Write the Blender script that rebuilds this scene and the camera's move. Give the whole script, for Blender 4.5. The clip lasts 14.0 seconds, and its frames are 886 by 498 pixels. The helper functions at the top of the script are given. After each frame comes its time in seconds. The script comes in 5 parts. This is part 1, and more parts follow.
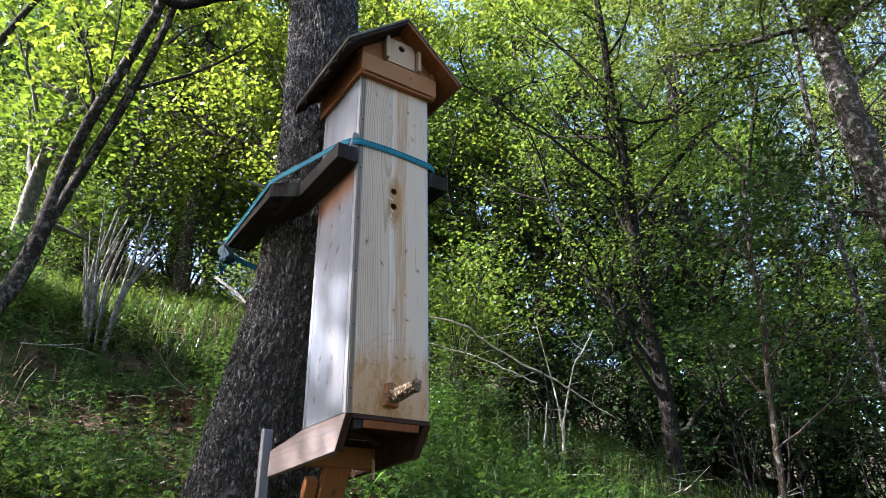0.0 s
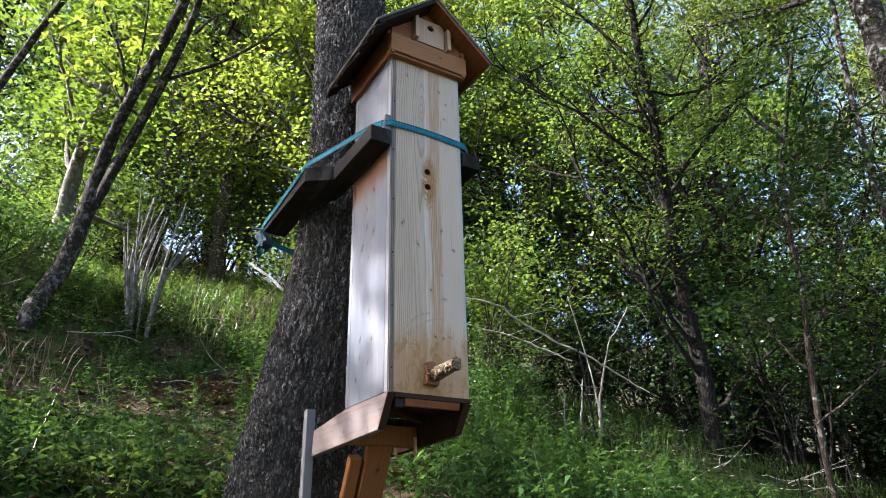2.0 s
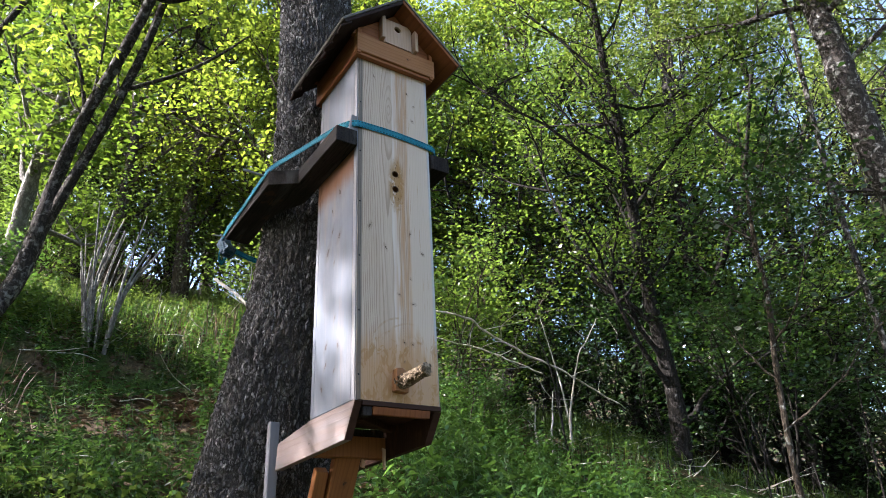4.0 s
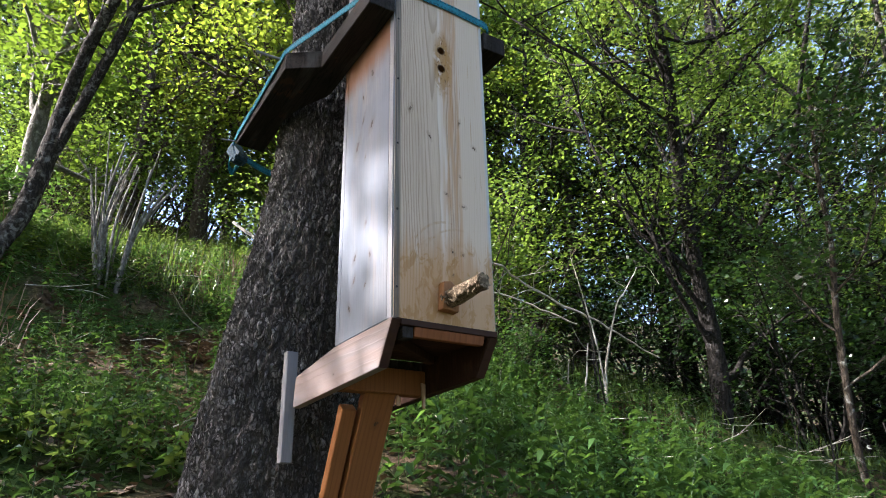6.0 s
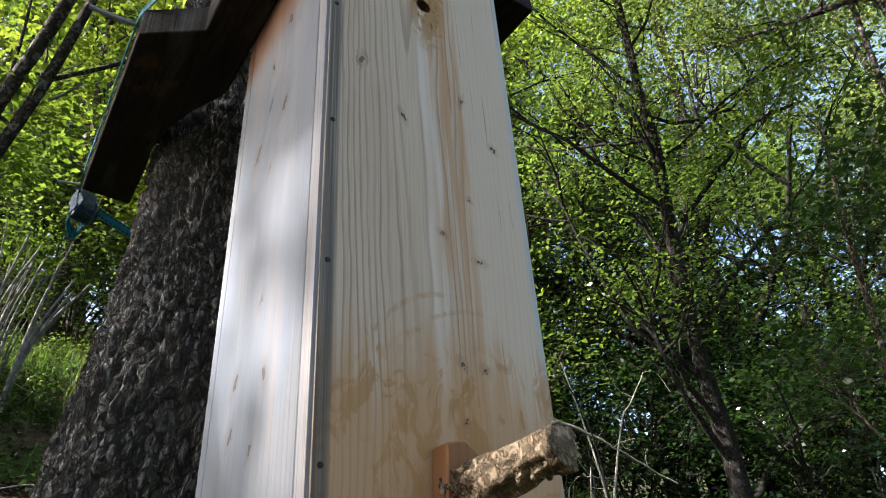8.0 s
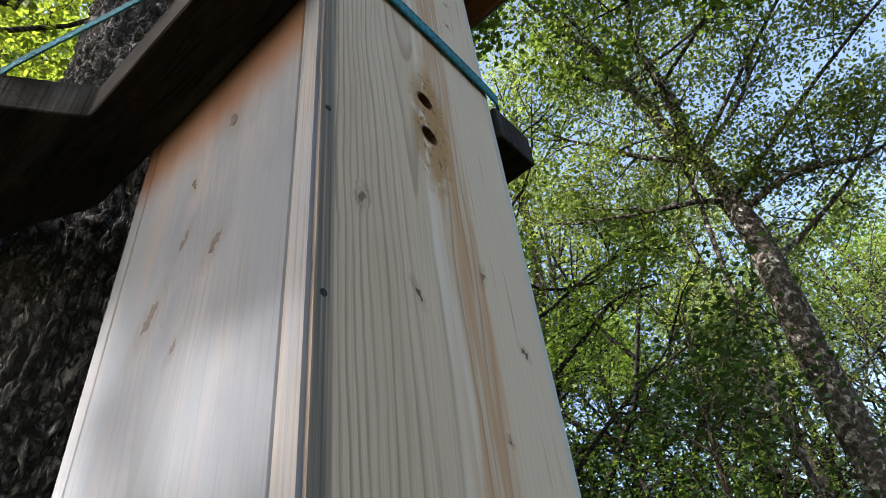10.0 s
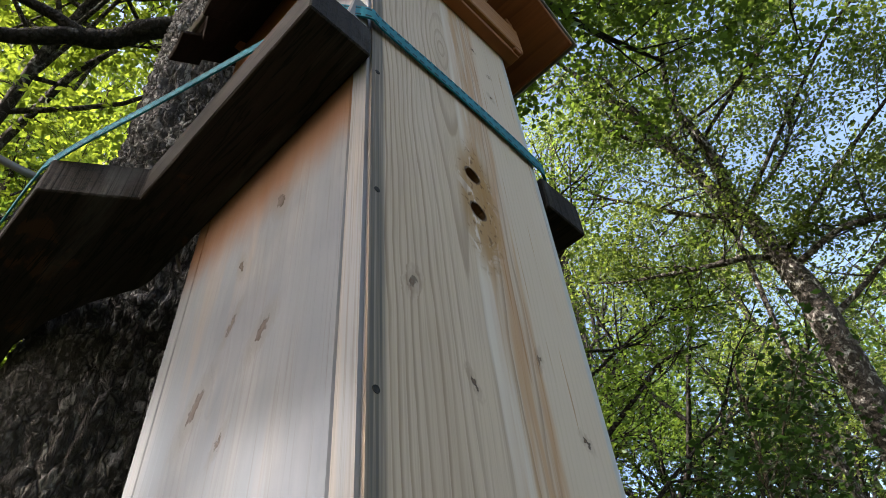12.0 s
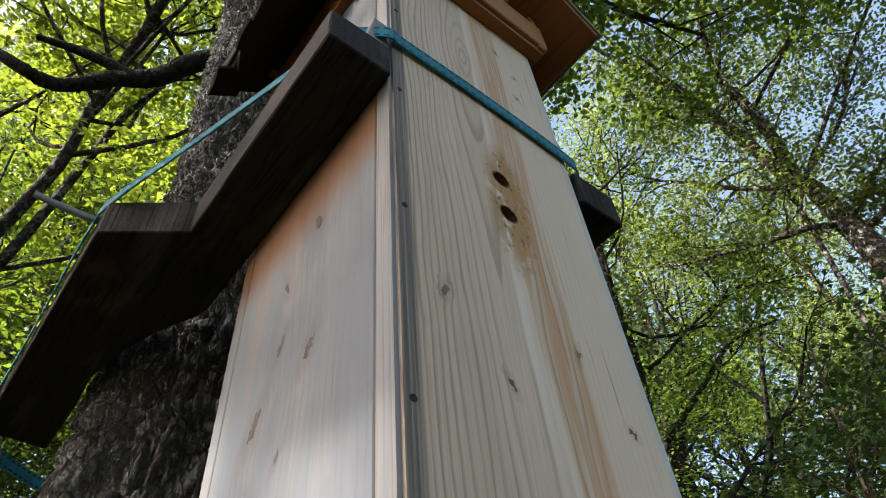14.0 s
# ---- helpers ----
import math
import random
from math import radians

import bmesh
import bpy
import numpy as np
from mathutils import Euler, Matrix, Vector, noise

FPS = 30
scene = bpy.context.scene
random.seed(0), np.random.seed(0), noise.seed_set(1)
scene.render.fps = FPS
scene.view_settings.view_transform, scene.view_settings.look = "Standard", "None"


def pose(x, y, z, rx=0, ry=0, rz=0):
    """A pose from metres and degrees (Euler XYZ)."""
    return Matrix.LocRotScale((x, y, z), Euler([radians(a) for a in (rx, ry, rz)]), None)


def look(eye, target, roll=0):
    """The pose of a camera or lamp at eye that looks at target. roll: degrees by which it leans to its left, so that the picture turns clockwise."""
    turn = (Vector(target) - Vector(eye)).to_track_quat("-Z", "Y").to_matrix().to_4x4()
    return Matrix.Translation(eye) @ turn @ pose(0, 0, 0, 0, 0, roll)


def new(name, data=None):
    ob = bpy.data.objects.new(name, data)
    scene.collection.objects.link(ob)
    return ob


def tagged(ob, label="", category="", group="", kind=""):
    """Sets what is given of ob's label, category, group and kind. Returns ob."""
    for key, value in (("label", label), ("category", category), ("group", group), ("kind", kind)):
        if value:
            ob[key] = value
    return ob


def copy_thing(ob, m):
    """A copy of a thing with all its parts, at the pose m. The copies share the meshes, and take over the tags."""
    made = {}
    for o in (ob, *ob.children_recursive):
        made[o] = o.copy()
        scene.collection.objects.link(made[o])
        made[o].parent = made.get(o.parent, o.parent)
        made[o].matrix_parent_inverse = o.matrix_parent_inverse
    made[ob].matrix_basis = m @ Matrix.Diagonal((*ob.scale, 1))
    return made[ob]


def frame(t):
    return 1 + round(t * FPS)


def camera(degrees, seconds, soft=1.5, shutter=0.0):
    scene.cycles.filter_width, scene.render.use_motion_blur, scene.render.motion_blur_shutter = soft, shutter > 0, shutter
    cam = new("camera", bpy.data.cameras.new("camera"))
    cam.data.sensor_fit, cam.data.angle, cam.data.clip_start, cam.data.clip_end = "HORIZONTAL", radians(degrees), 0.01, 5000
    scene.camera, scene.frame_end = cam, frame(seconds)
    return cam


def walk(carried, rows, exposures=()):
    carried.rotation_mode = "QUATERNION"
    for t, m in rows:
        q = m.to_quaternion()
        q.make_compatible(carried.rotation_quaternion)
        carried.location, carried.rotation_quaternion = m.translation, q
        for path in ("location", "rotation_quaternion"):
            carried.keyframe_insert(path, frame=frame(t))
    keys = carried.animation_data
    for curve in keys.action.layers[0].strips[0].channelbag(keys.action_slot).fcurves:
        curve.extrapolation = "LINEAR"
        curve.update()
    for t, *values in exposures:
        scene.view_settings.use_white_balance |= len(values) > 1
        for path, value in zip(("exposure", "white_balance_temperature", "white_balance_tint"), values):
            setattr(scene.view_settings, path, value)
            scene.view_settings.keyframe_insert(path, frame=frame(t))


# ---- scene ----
cam = camera(66.9, 14.0, 0.6, 0.2)
EXPO = 2.3
PATH = [
    (0, (-0.893, -1.853, 2.068), (0.12, -0.359, 2.929), -0.9),
    (0.5, (-0.908, -1.803, 2.032), (0.12, -0.35, 2.944), -2.2),
    (1, (-0.886, -1.834, 2.031), (0.128, -0.319, 2.854), -0.9),
    (1.5, (-0.902, -1.835, 2.081), (0.136, -0.325, 2.882), -2.2),
    (2, (-0.913, -1.843, 2.06), (0.038, -0.282, 2.872), -1.3),
    (2.5, (-0.897, -1.836, 2.046), (0.049, -0.294, 2.899), -1.0),
    (3, (-0.884, -1.809, 2.044), (0.105, -0.293, 2.894), -2.2),
    (5.5, (-0.804, -1.562, 2.046), (0.23, -0.088, 2.917), -3.1),
    (6, (-0.7, -1.331, 2.06), (0.293, 0.235, 2.809), -1.2),
    (6.5, (-0.571, -1.117, 2.108), (0.341, 0.416, 3.012), -4.4),
    (7, (-0.548, -0.901, 2.255), (0.462, 0.529, 3.222), -6.9),
    (7.5, (-0.361, -0.687, 2.325), (0.594, 0.675, 3.436), -2.7),
    (8, (-0.238, -0.543, 2.433), (0.773, 0.845, 3.457), -3.8),
    (8.5, (-0.218, -0.406, 2.509), (0.888, 0.821, 3.636), -4.3),
    (9, (-0.212, -0.31, 2.588), (1.062, 0.671, 3.779), -5.7),
    (11.5, (-0.216, -0.259, 2.72), (0.839, 0.63, 4.169), -6.1),
    (12, (-0.216, -0.261, 2.72), (0.821, 0.627, 4.182), -5.8),
    (12.5, (-0.218, -0.264, 2.722), (0.808, 0.628, 4.189), -5.8),
    (13, (-0.219, -0.269, 2.721), (0.787, 0.621, 4.202), -6.4),
    (13.5, (-0.216, -0.278, 2.719), (0.769, 0.65, 4.192), -6.4),
    (14, (-0.213, -0.288, 2.71), (0.703, 0.709, 4.183), -6.0),
]
SUN_DIR = Vector((-0.78, 0.30, 0.62)).normalized()
exposures = [(0.0, EXPO + 0.12, 6100, 18), (6.0, EXPO + 0.1, 6200, 17), (7.0, EXPO - 0.04, 6400, 14), (8.5, EXPO - 0.22, 6500, 13), (11.5, EXPO - 0.24, 6900, 13), (14.0, EXPO - 0.24, 6950, 13)]
walk(cam, [(t, look(eye, target, roll)) for t, eye, target, roll in PATH], exposures)

# ---- world, sun ----
world = bpy.data.worlds.new("sky")
scene.world = world
world.use_nodes = True
wn = world.node_tree
sky = wn.nodes.new("ShaderNodeTexSky")
sky.sky_type, sky.sun_disc = "NISHITA", False
sky.sun_elevation = math.asin(SUN_DIR.z)
sky.sun_rotation = math.atan2(SUN_DIR.x, SUN_DIR.y)
sky.altitude, sky.air_density, sky.dust_density = 400, 1.0, 4.0
wn.nodes["Background"].inputs[1].default_value = 0.135
wn.links.new(sky.outputs[0], wn.nodes["Background"].inputs[0])
sun_data = bpy.data.lights.new("sun", "SUN")
sun_data.energy, sun_data.angle, sun_data.color = 4.4, radians(0.53), (1.0, 0.965, 0.91)
sun = new("sun", sun_data)
sun.matrix_world = look((-20, 8, 30), Vector((-20, 8, 30)) - SUN_DIR)

# ---- materials ----


class Nodes:
    """A material's node tree, with short calls."""

    def __init__(self, name):
        self.mat = bpy.data.materials.new(name)
        self.mat.use_nodes = True
        self.tree = self.mat.node_tree
        self.bsdf = self.tree.nodes["Principled BSDF"]
        self.out = self.tree.nodes["Material Output"]

    def add(self, kind, **values):
        n = self.tree.nodes.new(kind)
        for k, v in values.items():
            setattr(n, k, v)
        return n

    def link(self, a, b):
        self.tree.links.new(a, b)

    def put(self, socket, v):
        if isinstance(v, bpy.types.NodeSocket):
            self.link(v, socket)
        else:
            socket.default_value = v

    def math(self, op, a, b=0.0, c=0.0, clamp=False):
        n = self.add("ShaderNodeMath", operation=op, use_clamp=clamp)
        for s, v in zip(n.inputs, (a, b, c)):
            self.put(s, v)
        return n.outputs[0]

    def ramp(self, v, lo, hi, a=0.0, b=1.0, smooth=True):
        n = self.add("ShaderNodeMapRange", interpolation_type="SMOOTHSTEP" if smooth else "LINEAR")
        for s, x in zip(n.inputs, (v, lo, hi, a, b)):
            self.put(s, x)
        return n.outputs[0]

    def mix(self, f, a, b, blend="MIX"):
        n = self.add("ShaderNodeMix", data_type="RGBA", blend_type=blend)
        self.put(n.inputs[0], f)
        for s, v in ((n.inputs[6], a), (n.inputs[7], b)):
            self.put(s, (*v, 1) if isinstance(v, tuple) and len(v) == 3 else v)
        return n.outputs[2]

    def vec(self, x=0.0, y=0.0, z=0.0):
        n = self.add("ShaderNodeCombineXYZ")
        for s, v in zip(n.inputs, (x, y, z)):
            self.put(s, v)
        return n.outputs[0]

    def place(self):
        s = self.add("ShaderNodeSeparateXYZ")
        self.link(self.add("ShaderNodeTexCoord").outputs["Object"], s.inputs[0])
        return s.outputs

    def noise(self, v, scale, detail=3.0, rough=0.55, distortion=0.0):
        n = self.add("ShaderNodeTexNoise")
        self.put(n.inputs["Vector"], v)
        n.inputs["Scale"].default_value, n.inputs["Detail"].default_value = scale, detail
        n.inputs["Roughness"].default_value, n.inputs["Distortion"].default_value = rough, distortion
        return n.outputs[0]

    def bump(self, h, strength=0.3, distance=0.002):
        n = self.add("ShaderNodeBump")
        n.inputs["Strength"].default_value, n.inputs["Distance"].default_value = strength, distance
        self.link(h, n.inputs["Height"])
        self.link(n.outputs[0], self.bsdf.inputs["Normal"])

    def done(self, color, rough=0.7, spec=0.3):
        self.put(self.bsdf.inputs["Base Color"], (*color, 1) if isinstance(color, tuple) else color)
        self.put(self.bsdf.inputs["Roughness"], rough)
        self.put(self.bsdf.inputs["Specular IOR Level"], spec)
        return self.mat


def plank_material(name, pale, dark, period=0.012, across="x", along="z", knots=(), stains=None, weather=0.0,
                   weather_color=(0.30, 0.30, 0.31), rough=0.65, lines=0.5, heart=None, relief=0.0012, tone=0.38, knot_size=1.0):
    """Sawn softwood: growth lines along one axis, bent round knots, with stains and greyed patches; heart: where the rings close."""
    k = Nodes(name)
    ax = dict(zip("xyz", k.place()))
    u, v = ax[across], ax[along]
    third = ax[[c for c in "xyz" if c not in (across, along)][0]]
    # growth lines, swaying along the board and bent round the knots
    low = k.noise(k.vec(k.math("MULTIPLY", u, 7.0), k.math("MULTIPLY", v, 1.3), third), 1.0, 2.0)
    ripple = k.noise(k.vec(k.math("MULTIPLY", u, 60.0), k.math("MULTIPLY", v, 9.0), third), 1.0, 2.0)
    warped = k.math("ADD", u, k.math("MULTIPLY", k.math("SUBTRACT", low, 0.5), 0.06))
    warped = k.math("ADD", warped, k.math("MULTIPLY", k.math("SUBTRACT", ripple, 0.5), 0.006))
    knot_mask, knot_core, knot_ring = None, None, None
    if knots:
        edge_u = k.math("MULTIPLY", k.math("SUBTRACT", k.noise(k.vec(k.math("MULTIPLY", u, 210.0), k.math("MULTIPLY", v, 130.0), 1.0), 1.0, 4.0), 0.5), 0.014)
        edge_v = k.math("MULTIPLY", k.math("SUBTRACT", k.noise(k.vec(k.math("MULTIPLY", u, 190.0), k.math("MULTIPLY", v, 140.0), 6.0), 1.0, 4.0), 0.5), 0.020)
        uu, vv = k.math("ADD", u, edge_u), k.math("ADD", v, edge_v)
    for n, (ku, kv, ru, rv) in enumerate(knots):
        ru, rv = ru * 0.66 * knot_size, rv * 0.72 * knot_size
        lean = 0.45 if n % 3 else -0.25
        dv = k.math("SUBTRACT", vv, kv)
        du = k.math("ADD", k.math("SUBTRACT", uu, ku), k.math("MULTIPLY", dv, lean))
        e = k.math("ADD", k.math("POWER", k.math("ABSOLUTE", k.math("DIVIDE", du, ru)), 2.0),
                   k.math("POWER", k.math("ABSOLUTE", k.math("DIVIDE", dv, rv)), 2.0))
        spot = k.ramp(e, 0.7, 1.25, 1.0, 0.0)
        core = k.ramp(e, 0.1, 0.75, 1.0, 0.0)
        halo = k.ramp(e, 0.0, 13.0, 1.0, 0.0)
        knot_mask = spot if knot_mask is None else k.math("MAXIMUM", knot_mask, spot)
        knot_core = core if knot_core is None else k.math("MAXIMUM", knot_core, core)
        knot_ring = halo if knot_ring is None else k.math("MAXIMUM", knot_ring, halo)
        warped = k.math("ADD", warped, k.math("MULTIPLY", k.math("MULTIPLY", du, halo), -0.6))
    if heart:
        hu, hv, slope = heart
        du = k.math("SUBTRACT", warped, hu)
        dz = k.math("SUBTRACT", v, hv)
        dv = k.math("DIVIDE", k.math("MULTIPLY", dz, slope), k.math("ADD", 1.0, k.math("MULTIPLY", k.math("ABSOLUTE", dz), 7.0)))
        warped = k.math("SQRT", k.math("ADD", k.math("MULTIPLY", du, du), k.math("MULTIPLY", dv, dv)))
    ring = k.math("MULTIPLY", warped, 1.0 / period)
    frac = k.math("FRACT", ring)
    late = k.math("MULTIPLY", k.ramp(frac, 0.5, 0.88), k.ramp(frac, 0.93, 1.0, 1.0, 0.0))
    each = k.noise(k.vec(k.math("FLOOR", ring), k.math("MULTIPLY", v, 0.5), 0.0), 3.1, 1.0)
    late = k.math("MULTIPLY", late, k.ramp(each, 0.3, 0.65, 0.45, 1.0))
    cut = k.noise(k.vec(k.math("MULTIPLY", u, 5.0), k.math("MULTIPLY", v, 0.35), 4.0), 1.0, 1.0)
    late = k.math("MULTIPLY", late, k.ramp(cut, 0.34, 0.56, 0.55, 1.0))
    fibre = k.noise(k.vec(k.math("MULTIPLY", u, 420.0), k.math("MULTIPLY", v, 9.0), third), 1.0, 4.0)
    broad = k.noise(k.vec(k.math("MULTIPLY", u, 14.0), k.math("MULTIPLY", v, 1.6), k.math("MULTIPLY", third, 3.0)), 1.0, 4.0)
    color = k.mix(k.math("MULTIPLY", late, lines), pale, dark)
    color = k.mix(k.ramp(fibre, 0.4, 0.75, 0.0, 0.25), color, tuple(c * 0.7 for c in dark))
    color = k.mix(k.ramp(broad, 0.35, 0.7, 0.0, tone), color, tuple(0.5 * a + 0.5 * b for a, b in zip(pale, dark)))
    if stains:
        color = stains(k, color, u, v, third)
    if weather:
        w = k.noise(k.vec(k.math("MULTIPLY", u, 22.0), k.math("MULTIPLY", v, 2.6), k.math("MULTIPLY", third, 9.0)), 1.0, 6.0)
        color = k.mix(k.ramp(w, 0.62 - 0.4 * weather, 0.8 - 0.25 * weather, 0.0, min(1.0, weather + 0.15)), color, weather_color)
    if knots:
        color = k.mix(k.math("MULTIPLY", knot_ring, 0.3), color, tuple(c * 0.85 for c in dark))
        color = k.mix(k.math("MULTIPLY", knot_mask, k.ramp(ripple, 0.35, 0.6, 0.55, 1.0)), color, (0.035, 0.021, 0.013))
        color = k.mix(k.math("MULTIPLY", knot_core, k.ramp(fibre, 0.3, 0.7, 0.95, 0.55)), color, tuple(0.75 * c for c in dark))
    height = k.math("ADD", k.math("MULTIPLY", late, 0.7), k.math("MULTIPLY", fibre, 0.5))
    if knots:
        height = k.math("SUBTRACT", height, k.math("MULTIPLY", k.math("SUBTRACT", knot_mask, knot_core), 0.9))
    k.bump(height, 0.45, relief)
    return k.done(color, k.ramp(broad, 0.3, 0.7, rough - 0.08, rough + 0.1), 0.22)


def old_stains(k, color, u, v, third):
    # red-brown patches where the grey skin has rubbed off, and drying cracks along the grain
    patch = k.noise(k.vec(k.math("MULTIPLY", u, 16.0), k.math("MULTIPLY", v, 9.0), k.math("MULTIPLY", third, 12.0)), 1.0, 5.0, 0.6, 0.8)
    color = k.mix(k.ramp(patch, 0.62, 0.68, 0.0, 0.6), color, (0.07, 0.032, 0.015))
    crack = k.noise(k.vec(k.math("MULTIPLY", u, 95.0), k.math("MULTIPLY", v, 5.0), k.math("MULTIPLY", third, 95.0)), 1.0, 3.0, 0.5, 0.4)
    return k.mix(k.ramp(k.math("ABSOLUTE", k.math("SUBTRACT", crack, 0.5)), 0.012, 0.035, 0.85, 0.0), color, (0.006, 0.005, 0.004))


def front_stains(k, color, u, v, third):
    # a paler, whiter right third, a warm middle band, and a greyed strip along the near edge
    right = k.ramp(k.math("ADD", u, k.math("MULTIPLY", k.noise(k.vec(u, v, 1.0), 3.0, 2.0), 0.02)), 0.205, 0.216)
    color = k.mix(k.math("MULTIPLY", right, 0.84), color, (0.63, 0.505, 0.385))
    # a white streak of sapwood beside the warm band
    sway = k.math("ADD", u, k.math("MULTIPLY", k.math("SUBTRACT", k.noise(k.vec(0.0, v, 3.0), 4.0, 2.0), 0.5), 0.03))
    white = k.math("MULTIPLY", k.ramp(sway, 0.136, 0.143), k.ramp(sway, 0.156, 0.164, 1.0, 0.0))
    color = k.mix(k.math("MULTIPLY", white, 0.9), color, (0.69, 0.595, 0.50))
    band = k.math("MULTIPLY", k.ramp(u, 0.135, 0.165), k.ramp(u, 0.20, 0.215, 1.0, 0.0))
    streak = k.noise(k.vec(k.math("MULTIPLY", u, 70.0), k.math("MULTIPLY", v, 3.2), 2.0), 1.0, 4.0)
    color = k.mix(k.math("MULTIPLY", band, k.ramp(streak, 0.40, 0.60, 0.08, 0.8)), color, (0.50, 0.285, 0.145))
    thread = k.noise(k.vec(k.math("MULTIPLY", u, 230.0), k.math("MULTIPLY", v, 4.0), 8.0), 1.0, 2.0)
    color = k.mix(k.math("MULTIPLY", k.ramp(thread, 0.62, 0.70, 0.0, 0.7), k.ramp(u, 0.15, 0.17)), color, (0.36, 0.17, 0.065))
    # pale bluish right edge: skylight on the bevel put into the colour
    sky_edge = k.ramp(u, 0.284, 0.292)
    color = k.mix(k.math("MULTIPLY", sky_edge, 0.8), color, (0.42, 0.45, 0.455))
    # yellow resin smears low on the board and round the flight holes
    smear = k.noise(k.vec(k.math("MULTIPLY", u, 30.0), k.math("MULTIPLY", v, 17.0), 3.0), 1.0, 5.0, 0.6, 1.5)
    color = k.mix(k.math("MULTIPLY", k.ramp(k.math("ADD", v, k.math("MULTIPLY", k.math("SUBTRACT", streak, 0.5), 0.25)), 0.12, 0.25, 1.0, 0.0), 0.74), color, (0.46, 0.25, 0.105))
    low = k.math("MULTIPLY", k.ramp(v, 0.16, 0.25, 1.0, 0.0), k.ramp(smear, 0.5, 0.6))
    color = k.mix(k.math("MULTIPLY", low, 0.6), color, (0.36, 0.18, 0.05))
    # curved wipes of wax and propolis
    for cu, cv, radius, width in ((0.165, 0.145, 0.115, 0.0045), (0.20, 0.120, 0.125, 0.004), (0.145, 0.135, 0.085, 0.0035), (0.10, 0.10, 0.09, 0.004), (0.245, 0.09, 0.10, 0.005)):
        du, dv = k.math("SUBTRACT", u, cu), k.math("MULTIPLY", k.math("SUBTRACT", v, cv), 0.9)
        off = k.math("ABSOLUTE", k.math("SUBTRACT", k.math("SQRT", k.math("ADD", k.math("MULTIPLY", du, du), k.math("MULTIPLY", dv, dv))), radius))
        wipe = k.math("MULTIPLY", k.ramp(off, width * 0.3, width, 1.0, 0.0), k.ramp(smear, 0.42, 0.60, 0.1, 1.0))
        color = k.mix(k.math("MULTIPLY", k.math("MULTIPLY", wipe, k.math("MULTIPLY", k.ramp(dv, 0.0, 0.03), k.ramp(du, -0.03, 0.03, 1.0, 0.0))), 0.42), color, (0.34, 0.175, 0.05))
    hu = k.math("DIVIDE", k.math("SUBTRACT", u, 0.155), 0.036)
    hv = k.math("DIVIDE", k.math("SUBTRACT", v, 0.770), 0.125)
    near = k.ramp(k.math("ADD", k.math("MULTIPLY", hu, hu), k.math("MULTIPLY", hv, hv)), 0.2, 1.1, 1.0, 0.0)
    blot = k.ramp(smear, 0.36, 0.46)
    color = k.mix(k.math("MULTIPLY", near, k.math("MULTIPLY", blot, 0.8)), color, (0.35, 0.18, 0.045))
    spots = k.noise(k.vec(k.math("MULTIPLY", u, 120.0), k.math("MULTIPLY", v, 90.0), 2.0), 1.0, 3.0)
    color = k.mix(k.math("MULTIPLY", near, k.ramp(spots, 0.57, 0.64, 0.0, 0.7)), color, (0.13, 0.06, 0.015))
    # rims and walls of the flight holes, the holes' shade painted dark brown
    for hz in (0.814, 0.752):
        du, dv = k.math("SUBTRACT", u, 0.151), k.math("SUBTRACT", v, hz)
        far = k.math("SQRT", k.math("ADD", k.math("MULTIPLY", du, du), k.math("MULTIPLY", dv, dv)))
        hole_shade = k.ramp(k.math("ADD", far, k.math("MULTIPLY", k.math("SUBTRACT", spots, 0.5), 0.006)), 0.0118, 0.0145, 1.0, 0.0)
        color = k.mix(k.math("MULTIPLY", hole_shade, 0.85), color, (0.05, 0.025, 0.012))
    # greyed edge strip
    face = k.ramp(third, 0.002, 0.005, 1.0, 0.0)
    edge = k.math("MULTIPLY", k.ramp(u, 0.017, 0.023, 1.0, 0.0), face)
    strip = k.noise(k.vec(k.math("MULTIPLY", u, 260.0), k.math("MULTIPLY", v, 3.0), 0.0), 1.0, 3.0)
    color = k.mix(k.math("MULTIPLY", edge, k.ramp(strip, 0.25, 0.6, 0.45, 0.9)), color, (0.085, 0.08, 0.072))
    # the bleached sawn edge of the board
    saw = k.noise(k.vec(k.math("MULTIPLY", third, 420.0), k.math("MULTIPLY", v, 5.0), 1.0), 1.0, 4.0)
    blue = k.noise(k.vec(k.math("MULTIPLY", third, 60.0), k.math("MULTIPLY", v, 3.0), 4.0), 1.0, 4.0)
    edge_color = k.mix(k.ramp(blue, 0.35, 0.62), (0.30, 0.285, 0.28), (0.24, 0.26, 0.295))
    edge_color = k.mix(k.ramp(saw, 0.45, 0.7, 0.0, 0.6), edge_color, (0.13, 0.115, 0.11))
    rim_side = k.math("MAXIMUM", k.ramp(u, 0.012, 0.016, 1.0, 0.0), k.ramp(u, 0.284, 0.288))
    color = k.mix(k.math("MULTIPLY", k.ramp(third, 0.001, 0.0035), 0.8), color, (0.17, 0.075, 0.03))
    return k.mix(k.math("MULTIPLY", k.math("MULTIPLY", k.ramp(third, 0.001, 0.0035), rim_side), 0.94), color, edge_color)


